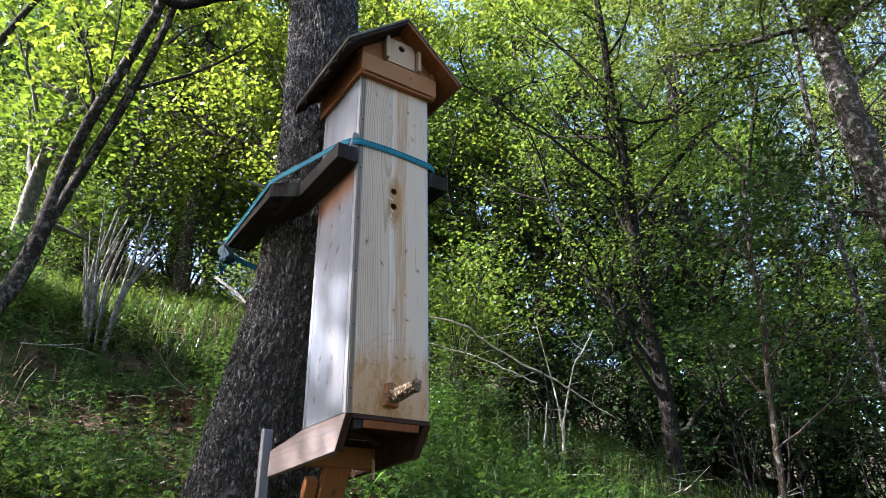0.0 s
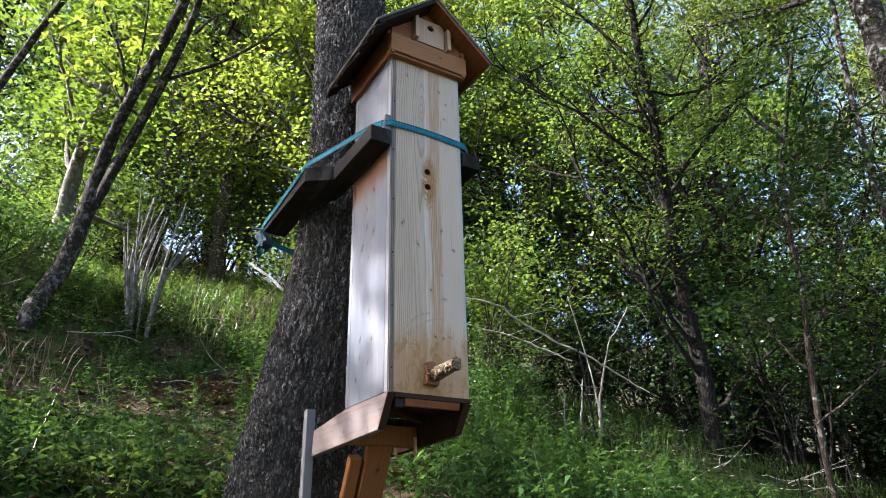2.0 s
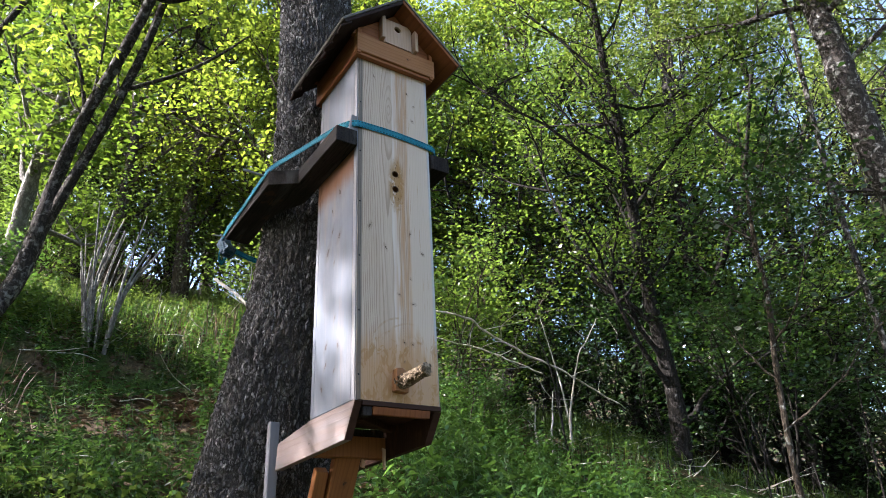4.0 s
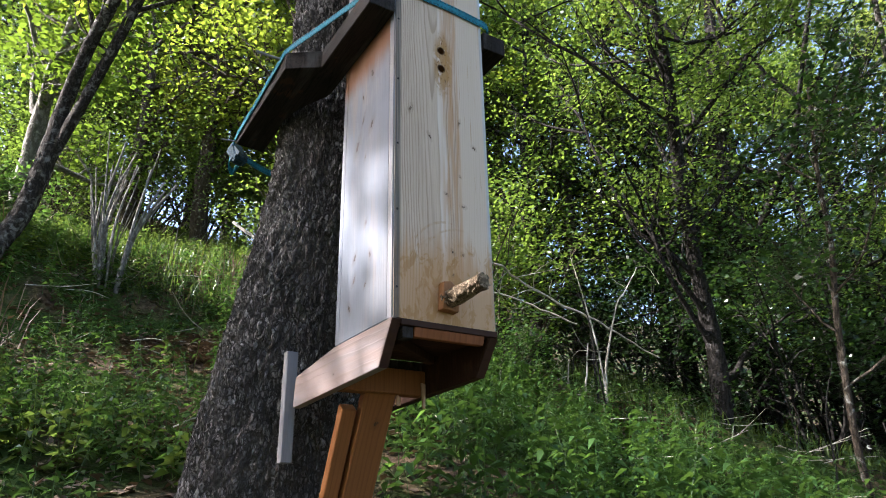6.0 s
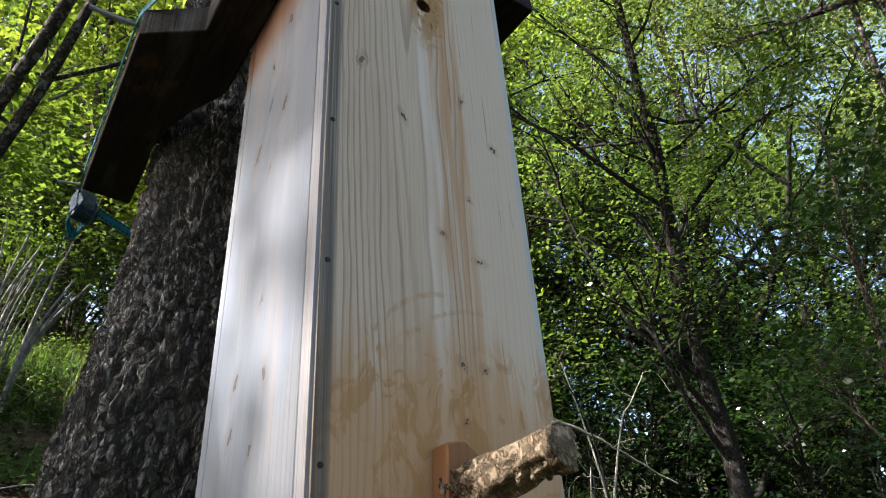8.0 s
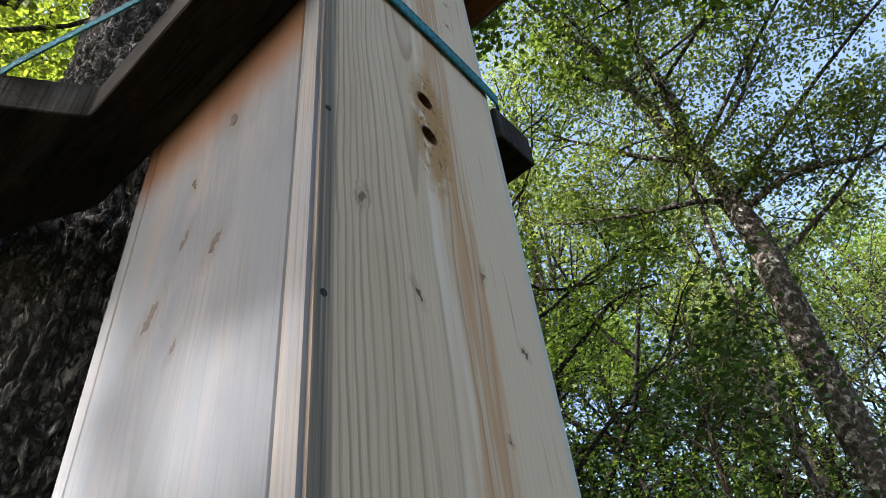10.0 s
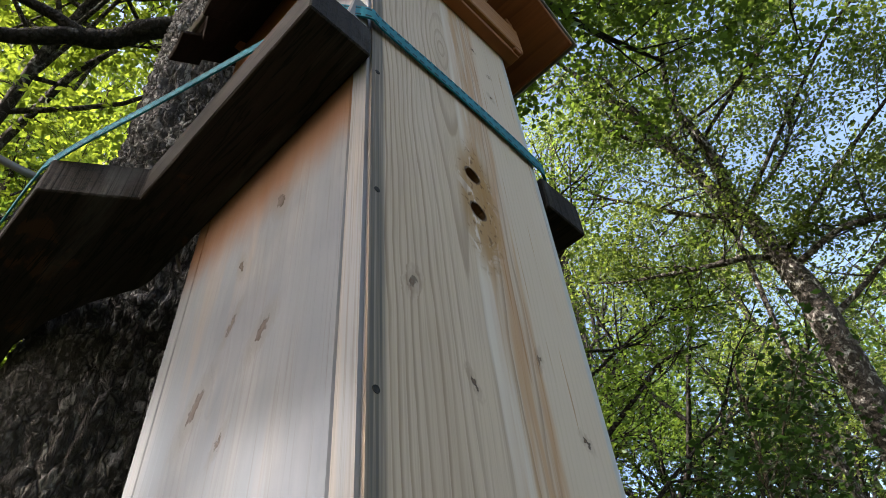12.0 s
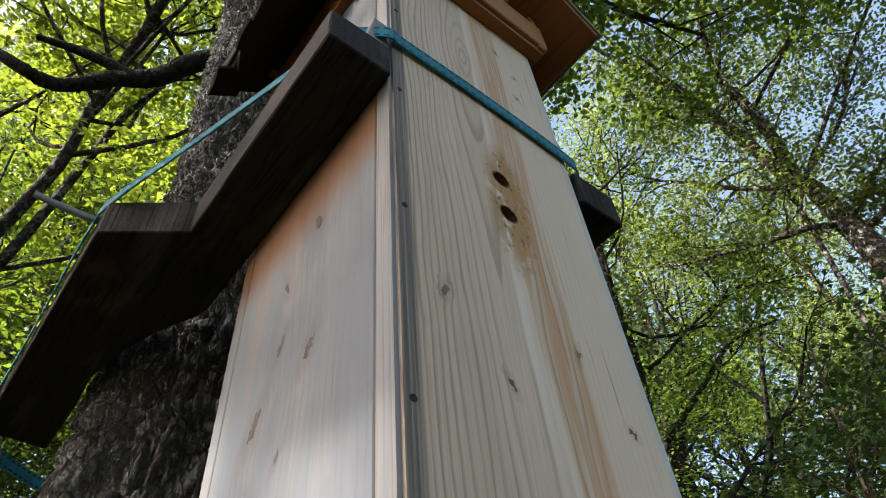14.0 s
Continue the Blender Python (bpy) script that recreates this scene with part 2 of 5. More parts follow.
def side_stains(k, color, u, v, third):
    # sun-bleached wood, brown in a band below and beside the clamp board
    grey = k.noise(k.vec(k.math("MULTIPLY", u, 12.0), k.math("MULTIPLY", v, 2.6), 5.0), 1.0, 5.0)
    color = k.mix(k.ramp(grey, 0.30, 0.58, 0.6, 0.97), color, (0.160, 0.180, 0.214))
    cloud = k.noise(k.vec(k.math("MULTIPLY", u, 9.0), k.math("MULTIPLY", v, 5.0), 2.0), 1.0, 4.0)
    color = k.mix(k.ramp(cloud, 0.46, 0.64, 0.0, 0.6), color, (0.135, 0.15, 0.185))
    warm = k.noise(k.vec(k.math("MULTIPLY", u, 26.0), k.math("MULTIPLY", v, 2.2), 9.0), 1.0, 4.0)
    color = k.mix(k.ramp(warm, 0.54, 0.70, 0.0, 0.3), color, (0.30, 0.23, 0.185))
    hair = k.noise(k.vec(k.math("MULTIPLY", u, 330.0), k.math("MULTIPLY", v, 5.0), 3.0), 1.0, 3.0)
    color = k.mix(k.math("MULTIPLY", k.ramp(hair, 0.54, 0.68, 0.0, 0.32), k.ramp(u, 0.22, 0.10, 0.35, 1.0)), color, (0.11, 0.10, 0.10))
    # brown band with an uneven lower edge
    dry = k.math("ADD", v, k.math("MULTIPLY", k.noise(k.vec(k.math("MULTIPLY", u, 18.0), k.math("MULTIPLY", v, 4.0), 1.0), 1.0, 3.0), 0.10))
    tan = k.math("MULTIPLY", k.ramp(dry, 0.79, 0.89), k.ramp(v, 0.96, 1.0, 1.0, 0.0))
    return k.mix(k.math("MULTIPLY", tan, 0.9), color, (0.20, 0.088, 0.036))


FRONT_KNOTS = [(0.049, 0.585, 0.006, 0.011), (0.109, 0.517, 0.004, 0.009), (0.253, 0.521, 0.006, 0.006), (0.205, 0.586, 0.004, 0.010),
               (0.204, 0.418, 0.003, 0.004), (0.159, 0.355, 0.006, 0.004), (0.212, 0.330, 0.008, 0.004), (0.174, 0.194, 0.005, 0.006),
               (0.204, 0.192, 0.005, 0.005), (0.173, 0.131, 0.003, 0.004), (0.228, 1.07, 0.005, 0.006), (0.207, 1.19, 0.005, 0.006),
               (0.236, 1.14, 0.004, 0.005), (0.066, 1.22, 0.003, 0.010)]
SIDE_KNOTS = [(0.135, 0.768, 0.008, 0.014), (0.131, 0.593, 0.009, 0.012), (0.223, 0.564, 0.010, 0.017), (0.192, 0.715, 0.004, 0.010),
              (0.169, 0.505, 0.004, 0.008), (0.155, 0.298, 0.005, 0.007), (0.125, 0.198, 0.006, 0.009), (0.219, 0.218, 0.007, 0.010),
              (0.220, 0.154, 0.006, 0.009), (0.244, 0.082, 0.006, 0.010), (0.150, 0.123, 0.004, 0.006), (0.188, 0.635, 0.004, 0.012)]
M_FRONT = plank_material("pine_front", (0.60, 0.465, 0.345), (0.24, 0.145, 0.085), 0.0070, "x", "z", FRONT_KNOTS, front_stains, lines=0.85, heart=(0.122, 1.085, 0.32), relief=0.0006, knot_size=0.85)
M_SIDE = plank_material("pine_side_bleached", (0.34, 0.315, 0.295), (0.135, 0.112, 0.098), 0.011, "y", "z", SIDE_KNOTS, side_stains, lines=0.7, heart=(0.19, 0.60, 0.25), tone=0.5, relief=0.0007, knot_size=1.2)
M_TRIM = plank_material("pine_trim_warm", (0.37, 0.17, 0.066), (0.21, 0.082, 0.03), 0.016, "z", "x", ((1.335, 0.2, 0.004, 0.006),), lines=0.5)
M_GABLE = plank_material("pine_gable_red", (0.30, 0.112, 0.042), (0.14, 0.048, 0.018), 0.018, "z", "x", lines=0.6, weather=0.15, weather_color=(0.14, 0.075, 0.045))
M_PLATE = plank_material("pine_plate", (0.54, 0.37, 0.25), (0.36, 0.20, 0.11), 0.014, "x", "z", weather=0.25, lines=0.5)
# one roof wood twice: shade painted into the first, light into the second
M_ROOF_SHADED = plank_material("roof_board_shaded", (0.026, 0.013, 0.009), (0.011, 0.006, 0.004), 0.02, "x", "y", weather=0.2, weather_color=(0.16, 0.165, 0.16), rough=0.8)
M_ROOF_LIT = plank_material("roof_board_red_lit", (0.24, 0.085, 0.03), (0.11, 0.036, 0.014), 0.02, "x", "y", weather=0.2, weather_color=(0.10, 0.045, 0.025), rough=0.8)
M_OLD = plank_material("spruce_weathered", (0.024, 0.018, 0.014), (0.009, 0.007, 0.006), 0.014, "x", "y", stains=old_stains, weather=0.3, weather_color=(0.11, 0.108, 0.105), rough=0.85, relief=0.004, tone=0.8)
M_FELT = plank_material("roof_edge_grey", (0.13, 0.12, 0.10), (0.06, 0.055, 0.05), 0.03, "x", "y", weather=0.5, weather_color=(0.2, 0.205, 0.18), rough=0.85)
M_OLD2 = plank_material("spruce_grey_batten", (0.22, 0.205, 0.195), (0.12, 0.105, 0.10), 0.012, "x", "z", weather=0.8, weather_color=(0.22, 0.22, 0.235), rough=0.8)
M_BASE = plank_material("spruce_base", (0.27, 0.21, 0.19), (0.15, 0.105, 0.09), 0.02, "z", "y", ((-0.075, 0.33, 0.004, 0.005),), weather=0.45, weather_color=(0.24, 0.222, 0.225), rough=0.75)
M_BRACE = plank_material("spruce_brace_orange", (0.26, 0.105, 0.034), (0.13, 0.048, 0.016), 0.015, "x", "z", ((0.005, -0.10, 0.008, 0.010),), rough=0.7)
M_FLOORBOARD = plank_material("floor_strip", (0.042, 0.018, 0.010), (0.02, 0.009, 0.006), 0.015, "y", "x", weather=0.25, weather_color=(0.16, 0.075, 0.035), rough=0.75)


def strap_material():
    k = Nodes("teal_webbing")
    x, y, z = k.place()
    uv = k.add("ShaderNodeUVMap").outputs[0]
    s = k.add("ShaderNodeSeparateXYZ")
    k.link(uv, s.inputs[0])
    u, v = s.outputs[0], s.outputs[1]
    weave = k.math("MULTIPLY", k.math("SINE", k.math("MULTIPLY", u, 2600.0)), k.math("SINE", k.math("MULTIPLY", v, 60.0)))
    dash = k.math("MULTIPLY", k.ramp(k.math("FRACT", k.math("MULTIPLY", u, 80.0)), 0.36, 0.44),
                  k.math("MAXIMUM", k.ramp(k.math("ABSOLUTE", k.math("SUBTRACT", v, 0.17)), 0.06, 0.10, 1.0, 0.0),
                         k.ramp(k.math("ABSOLUTE", k.math("SUBTRACT", v, 0.83)), 0.06, 0.10, 1.0, 0.0)))
    n = k.noise(k.vec(x, y, z), 40.0, 4.0)
    color = k.mix(k.ramp(n, 0.3, 0.7), (0.011, 0.14, 0.19), (0.019, 0.20, 0.265))
    color = k.mix(k.math("MULTIPLY", dash, 0.9), color, (0.006, 0.028, 0.035))
    k.bump(weave, 0.35, 0.0006)
    return k.done(color, 0.7, 0.2)


def metal_material(name, color, rough=0.45, metallic=1.0):
    k = Nodes(name)
    x, y, z = k.place()
    n = k.noise(k.vec(x, y, z), 90.0, 4.0)
    k.bsdf.inputs["Metallic"].default_value = metallic
    return k.done(k.mix(k.ramp(n, 0.35, 0.7), color, tuple(c * 0.5 for c in color)), k.ramp(n, 0.3, 0.7, rough, rough + 0.2))


def bark_material(name, ridge, furrow, sx=22.0, sz=7.0, lichen=0.0, lichen_color=(0.42, 0.42, 0.38), bump=0.012):
    """Cracked bark; lichen: how much of it pale crusts, or painted sun flecks, cover."""
    k = Nodes(name)
    x, y, z = k.place()
    plates = k.noise(k.vec(k.math("MULTIPLY", x, sx), k.math("MULTIPLY", y, sx), k.math("MULTIPLY", z, sz)), 1.0, 5.0, 0.6)
    crack = k.ramp(k.math("ABSOLUTE", k.math("SUBTRACT", plates, 0.5)), 0.0, 0.14)
    fine = k.noise(k.vec(x, y, k.math("MULTIPLY", z, 0.5)), 90.0, 6.0, 0.65)
    big = k.noise(k.vec(x, y, z), 3.0, 4.0)
    color = k.mix(k.math("MULTIPLY", crack, k.ramp(fine, 0.3, 0.7, 0.55, 1.0)), furrow, ridge)
    color = k.mix(k.ramp(big, 0.4, 0.7, 0.0, 0.45), color, tuple(c * 0.6 for c in ridge))
    if lichen:
        spots = k.noise(k.vec(x, y, z), 16.0, 5.0, 0.6, 0.6)
        color = k.mix(k.math("MULTIPLY", k.ramp(spots, 0.62 - 0.3 * lichen, 0.78 - 0.26 * lichen), k.ramp(fine, 0.3, 0.6, 0.45, 0.95)), color, lichen_color)
    k.bump(k.math("ADD", crack, k.math("MULTIPLY", fine, 0.6)), 0.8, bump)
    return k.done(color, 0.9, 0.15)




def rough_bark():
    """Grey bark broken into small flaky plates, dark in the cracks between them."""
    k = Nodes("bark_grey_cracked")
    x, y, z = k.place()
    warp = k.add("ShaderNodeTexNoise")
    k.link(k.vec(x, y, z), warp.inputs["Vector"])
    warp.inputs["Scale"].default_value, warp.inputs["Detail"].default_value = 24.0, 3.0
    bent = k.add("ShaderNodeVectorMath", operation="MULTIPLY_ADD")
    k.link(warp.outputs["Color"], bent.inputs[0])
    bent.inputs[1].default_value = (1.7, 1.7, 1.7)
    k.link(k.vec(k.math("MULTIPLY", x, 52.0), k.math("MULTIPLY", y, 52.0), k.math("MULTIPLY", z, 25.0)), bent.inputs[2])
    edge = k.add("ShaderNodeTexVoronoi", feature="DISTANCE_TO_EDGE")
    cell = k.add("ShaderNodeTexVoronoi", feature="F1")
    for n in (edge, cell):
        n.inputs["Scale"].default_value = 1.0
        k.link(bent.outputs[0], n.inputs["Vector"])
    tone = k.add("ShaderNodeSeparateColor")
    k.link(cell.outputs["Color"], tone.inputs[0])
    fine = k.noise(k.vec(x, y, k.math("MULTIPLY", z, 0.6)), 150.0, 5.0, 0.7)
    streak = k.noise(k.vec(k.math("MULTIPLY", x, 38.0), k.math("MULTIPLY", y, 38.0), k.math("MULTIPLY", z, 7.0)), 1.0, 5.0, 0.6, 0.3)
    furrow = k.ramp(k.math("ABSOLUTE", k.math("SUBTRACT", streak, 0.5)), 0.0, 0.075)
    plate = k.math("MULTIPLY", k.ramp(edge.outputs["Distance"], 0.01, 0.17), furrow)
    plate = k.math("MULTIPLY", plate, k.ramp(fine, 0.32, 0.52, 0.35, 1.0))
    top = k.mix(k.math("MULTIPLY", tone.outputs[0], k.ramp(fine, 0.4, 0.62, 0.35, 1.0)), (0.155, 0.146, 0.139), (0.47, 0.455, 0.445))
    color = k.mix(plate, (0.036, 0.033, 0.031), top)
    big = k.noise(k.vec(x, y, z), 4.0, 4.0)
    color = k.mix(k.ramp(big, 0.42, 0.66, 0.0, 0.4), color, (0.10, 0.088, 0.078))
    moss = k.noise(k.vec(x, y, z), 9.0, 4.0)
    color = k.mix(k.ramp(moss, 0.62, 0.72, 0.0, 0.3), color, (0.10, 0.105, 0.07))
    k.bump(k.math("ADD", plate, k.math("MULTIPLY", fine, 1.0)), 1.0, 0.010)
    return k.done(color, k.ramp(fine, 0.4, 0.7, 0.92, 0.72), 0.25)


M_BARK = rough_bark()
M_BARK_DARK = bark_material("bark_dark", (0.046, 0.041, 0.037), (0.016, 0.014, 0.012), 26.0, 9.0, 0.10, (0.17, 0.165, 0.155))
# the pale spots here are flecks of sunlight painted on the bark
M_BARK_LEAN = bark_material("bark_sun_flecked", (0.075, 0.062, 0.05), (0.02, 0.016, 0.013), 30.0, 12.0, 0.42, (0.24, 0.225, 0.20))
M_BARK_MID = bark_material("bark_brown", (0.12, 0.095, 0.07), (0.035, 0.027, 0.02), 24.0, 8.0, 0.2)
M_BARK_BIRCH = bark_material("bark_birch", (0.13, 0.11, 0.10), (0.03, 0.026, 0.023), 14.0, 10.0, 0.38, (0.48, 0.46, 0.43))
M_BARK_PALE = bark_material("bark_pale", (0.28, 0.265, 0.24), (0.11, 0.10, 0.085), 14.0, 8.0, 0.3, (0.5, 0.48, 0.42))
M_DEAD = bark_material("dead_wood", (0.56, 0.52, 0.46), (0.28, 0.25, 0.21), 30.0, 6.0, 0.0, bump=0.003)


def leaf_material(name, dark, light, through_light, share=0.45, rough=0.5):
    """Leaves: each one a little different, glossy above, letting light through."""
    k = Nodes(name)
    geo = k.add("ShaderNodeNewGeometry")
    rnd = geo.outputs["Random Per Island"]
    x, y, z = k.place()
    big = k.noise(k.vec(x, y, z), 0.9, 2.0)
    f = k.math("ADD", k.math("MULTIPLY", rnd, 0.7), k.math("MULTIPLY", big, 0.4), clamp=True)
    color = k.mix(f, dark, light)
    k.done(color, rough, 0.45)
    tr = k.add("ShaderNodeBsdfTranslucent")
    k.link(k.mix(f, tuple(c * 0.45 for c in through_light), through_light), tr.inputs[0])
    m = k.add("ShaderNodeMixShader")
    m.inputs[0].default_value = share
    k.link(k.bsdf.outputs[0], m.inputs[1])
    k.link(tr.outputs[0], m.inputs[2])
    k.link(m.outputs[0], k.out.inputs[0])
    return k.mat


L_MAPLE = leaf_material("leaf_maple_yellowgreen", (0.018, 0.058, 0.012), (0.085, 0.150, 0.025), (0.36, 0.47, 0.045), 0.55, 0.36)
L_SLOPE = leaf_material("leaf_slope_green", (0.010, 0.038, 0.010), (0.07, 0.135, 0.022), (0.21, 0.33, 0.03), 0.48, 0.34)
# near-black leaf green: the shade of the undergrowth is put into the colour
L_SHADED = leaf_material("leaf_shaded", (0.008, 0.023, 0.009), (0.032, 0.066, 0.021), (0.09, 0.19, 0.03), 0.34, 0.30)
L_MID = leaf_material("leaf_mid", (0.010, 0.036, 0.011), (0.065, 0.130, 0.028), (0.25, 0.38, 0.05), 0.48, 0.32)
L_BIRCH = leaf_material("leaf_birch", (0.014, 0.042, 0.012), (0.095, 0.150, 0.036), (0.32, 0.41, 0.075), 0.5, 0.34)
L_HERB = leaf_material("leaf_herb", (0.014, 0.046, 0.014), (0.072, 0.152, 0.037), (0.18, 0.34, 0.05), 0.32, 0.34)
L_GRASS = leaf_material("leaf_grass", (0.022, 0.052, 0.014), (0.10, 0.15, 0.035), (0.22, 0.32, 0.05), 0.4, 0.45)
L_LITTER = leaf_material("leaf_litter_brown", (0.05, 0.03, 0.02), (0.24, 0.165, 0.11), (0.12, 0.07, 0.03), 0.15, 0.7)


def ground_material():
    k = Nodes("forest_floor")
    x, y, z = k.place()
    p = k.vec(x, y, z)
    a = k.noise(p, 1.1, 6.0, 0.6)
    b = k.noise(p, 14.0, 6.0, 0.65)
    c = k.noise(p, 60.0, 4.0, 0.6)
    soil = k.mix(k.ramp(b, 0.35, 0.68), (0.03, 0.02, 0.013), (0.12, 0.08, 0.048))
    soil = k.mix(k.ramp(c, 0.55, 0.75), soil, (0.2, 0.145, 0.09))
    moss = k.mix(k.ramp(c, 0.3, 0.7), (0.015, 0.034, 0.006), (0.05, 0.08, 0.016))
    k.bump(k.math("ADD", b, k.math("MULTIPLY", c, 0.5)), 0.9, 0.04)
    return k.done(k.mix(k.ramp(a, 0.42, 0.56), soil, moss), 0.95, 0.1)


M_GROUND = ground_material()

# ---- mesh helpers ----


def part(name, bm, material, parent, label="", smooth=False):
    """Links a bmesh as one mesh object under a thing, a part or, with no parent, at top level."""
    mesh = bpy.data.meshes.new(name)
    bm.normal_update()
    bm.to_mesh(mesh)
    bm.free()
    mesh.materials.append(material)
    if smooth:
        mesh.shade_smooth()
    ob = new(name, mesh)
    ob.parent = parent
    return tagged(ob, label)


def empty(name, m, label, category, group=""):
    ob = new(name)
    ob.empty_display_size = 0.05
    ob.matrix_basis = m
    return tagged(ob, label, category, group)


def box(x0, x1, y0, y1, z0, z1, bevel=0.002, bm=None, segments=1):
    """A board with broken edges."""
    own = bm is None
    bm = bm or bmesh.new()
    made = bmesh.ops.create_cube(bm, size=1.0, matrix=Matrix.LocRotScale(
        ((x0 + x1) / 2, (y0 + y1) / 2, (z0 + z1) / 2), None, (x1 - x0, y1 - y0, z1 - z0)))
    if bevel:
        edges = {e for v in made["verts"] for e in v.link_edges}
        bmesh.ops.bevel(bm, geom=list(edges), offset=bevel, segments=segments, affect="EDGES", profile=0.5)
    return bm


def prism(points, axis, a, b, bevel=0.0015):
    """A flat outline of (u, v) points pushed along an axis from a to b."""
    bm = bmesh.new()

    def at(u, v, w):
        return {"x": (w, u, v), "y": (u, w, v), "z": (u, v, w)}[axis]

    lo = [bm.verts.new(at(u, v, a)) for u, v in points]
    hi = [bm.verts.new(at(u, v, b)) for u, v in points]
    n = len(points)
    bm.faces.new(lo)
    bm.faces.new(hi[::-1])
    for i in range(n):
        bm.faces.new((lo[i], hi[i], hi[(i + 1) % n], lo[(i + 1) % n]))
    bmesh.ops.recalc_face_normals(bm, faces=bm.faces)
    if bevel:
        bmesh.ops.bevel(bm, geom=list(bm.edges), offset=bevel, segments=1, affect="EDGES")
    return bm


def spline(points, steps=6):
    """A smooth line through the points (any number of values each)."""
    p = np.array(points, float)
    if len(p) < 3:
        return np.array([p[0] + (p[-1] - p[0]) * s for s in np.linspace(0, 1, steps + 1)])
    q = np.vstack([2 * p[0] - p[1], p, 2 * p[-1] - p[-2]])
    rows = []
    for i in range(1, len(q) - 2):
        for s in np.linspace(0, 1, steps, endpoint=False):
            a, b, c, d = q[i - 1:i + 3]
            rows.append(0.5 * (2 * b + (c - a) * s + (2 * a - 5 * b + 4 * c - d) * s * s + (3 * b - a - 3 * c + d) * s ** 3))
    rows.append(p[-1])
    return np.array(rows)


def tube_arrays(line, sides=6, rough=0.0, rng=None):
    """Verts and quads of a tapered tube along rows of x, y, z, radius."""
    pts, rad = line[:, :3], line[:, 3]
    tang = np.gradient(pts, axis=0)
    tang /= np.linalg.norm(tang, axis=1)[:, None] + 1e-9
    ref = np.array([1.0, 0, 0]) if abs(tang[0][0]) < 0.8 else np.array([0, 1.0, 0])
    a = np.cross(tang, ref)
    a /= np.linalg.norm(a, axis=1)[:, None] + 1e-9
    b = np.cross(tang, a)
    th = np.arange(sides) * 2 * np.pi / sides
    r = rad[:, None] * (1 + (rng.normal(0, rough, (len(pts), sides)) if rough else 0))
    v = pts[:, None] + a[:, None] * (np.cos(th)[None, :, None] * r[:, :, None]) + b[:, None] * (np.sin(th)[None, :, None] * r[:, :, None])
    n = len(pts)
    i = np.arange(n - 1)[:, None] * sides
    j = np.arange(sides)[None, :]
    k = (j + 1) % sides
    quads = np.stack([i + j, i + k, i + sides + k, i + sides + j], -1).reshape(-1, 4)
    return v.reshape(-1, 3), quads


def quads_mesh(name, verts, quads, material, parent=None, smooth=False, label=""):
    mesh = bpy.data.meshes.new(name)
    verts, quads = np.asarray(verts, np.float32), np.asarray(quads, np.int32)
    mesh.vertices.add(len(verts))
    mesh.vertices.foreach_set("co", verts.ravel())
    mesh.loops.add(quads.size)
    mesh.loops.foreach_set("vertex_index", quads.ravel())
    mesh.polygons.add(len(quads))
    mesh.polygons.foreach_set("loop_start", np.arange(0, quads.size, 4, dtype=np.int32))
    mesh.polygons.foreach_set("loop_total", np.full(len(quads), 4, np.int32))
    mesh.update(calc_edges=True)
    mesh.validate()
    mesh.materials.append(material)
    if smooth:
        mesh.shade_smooth()
    ob = new(name, mesh)
    ob.parent = parent
    return tagged(ob, label)


def tubes_mesh(name, lines, material, parent=None, sides=5, label="", rough=0.0, seed=0):
    rng = np.random.default_rng(seed)
    vs, qs, n = [], [], 0
    for line in lines:
        v, q = tube_arrays(line, sides if line[0, 3] > 0.011 else 3, rough, rng)
        vs.append(v), qs.append(q + n)
        n += len(v)
    return quads_mesh(name, np.vstack(vs), np.vstack(qs), material, parent, True, label)


def leaf_arrays(centres, size, rng, flat=0.55, aspect=0.62, droop=0.25):
    """One folded leaf of two faces (a pointed oval) at each centre."""
    n = len(centres)
    az = rng.uniform(0, 2 * np.pi, n)
    d = np.stack([np.cos(az), np.sin(az), rng.normal(-droop, 0.35, n)], -1)
    d /= np.linalg.norm(d, axis=1)[:, None]
    up = np.array([0, 0, 1.0]) + rng.normal(0, flat, (n, 3))
    s = np.cross(d, up)
    s /= np.linalg.norm(s, axis=1)[:, None] + 1e-9
    nrm = np.cross(s, d)
    L = size * rng.uniform(0.55, 1.25, n)[:, None]
    W = L * aspect * 0.5
    fold = nrm * L * 0.12
    c = np.asarray(centres)
    v = np.stack([c - d * L * 0.5, c - s * W - d * L * 0.05 + fold, c + d * L * 0.5, c + s * W - d * L * 0.05 + fold], 1)
    return v.reshape(-1, 3), np.arange(4 * n).reshape(-1, 4)


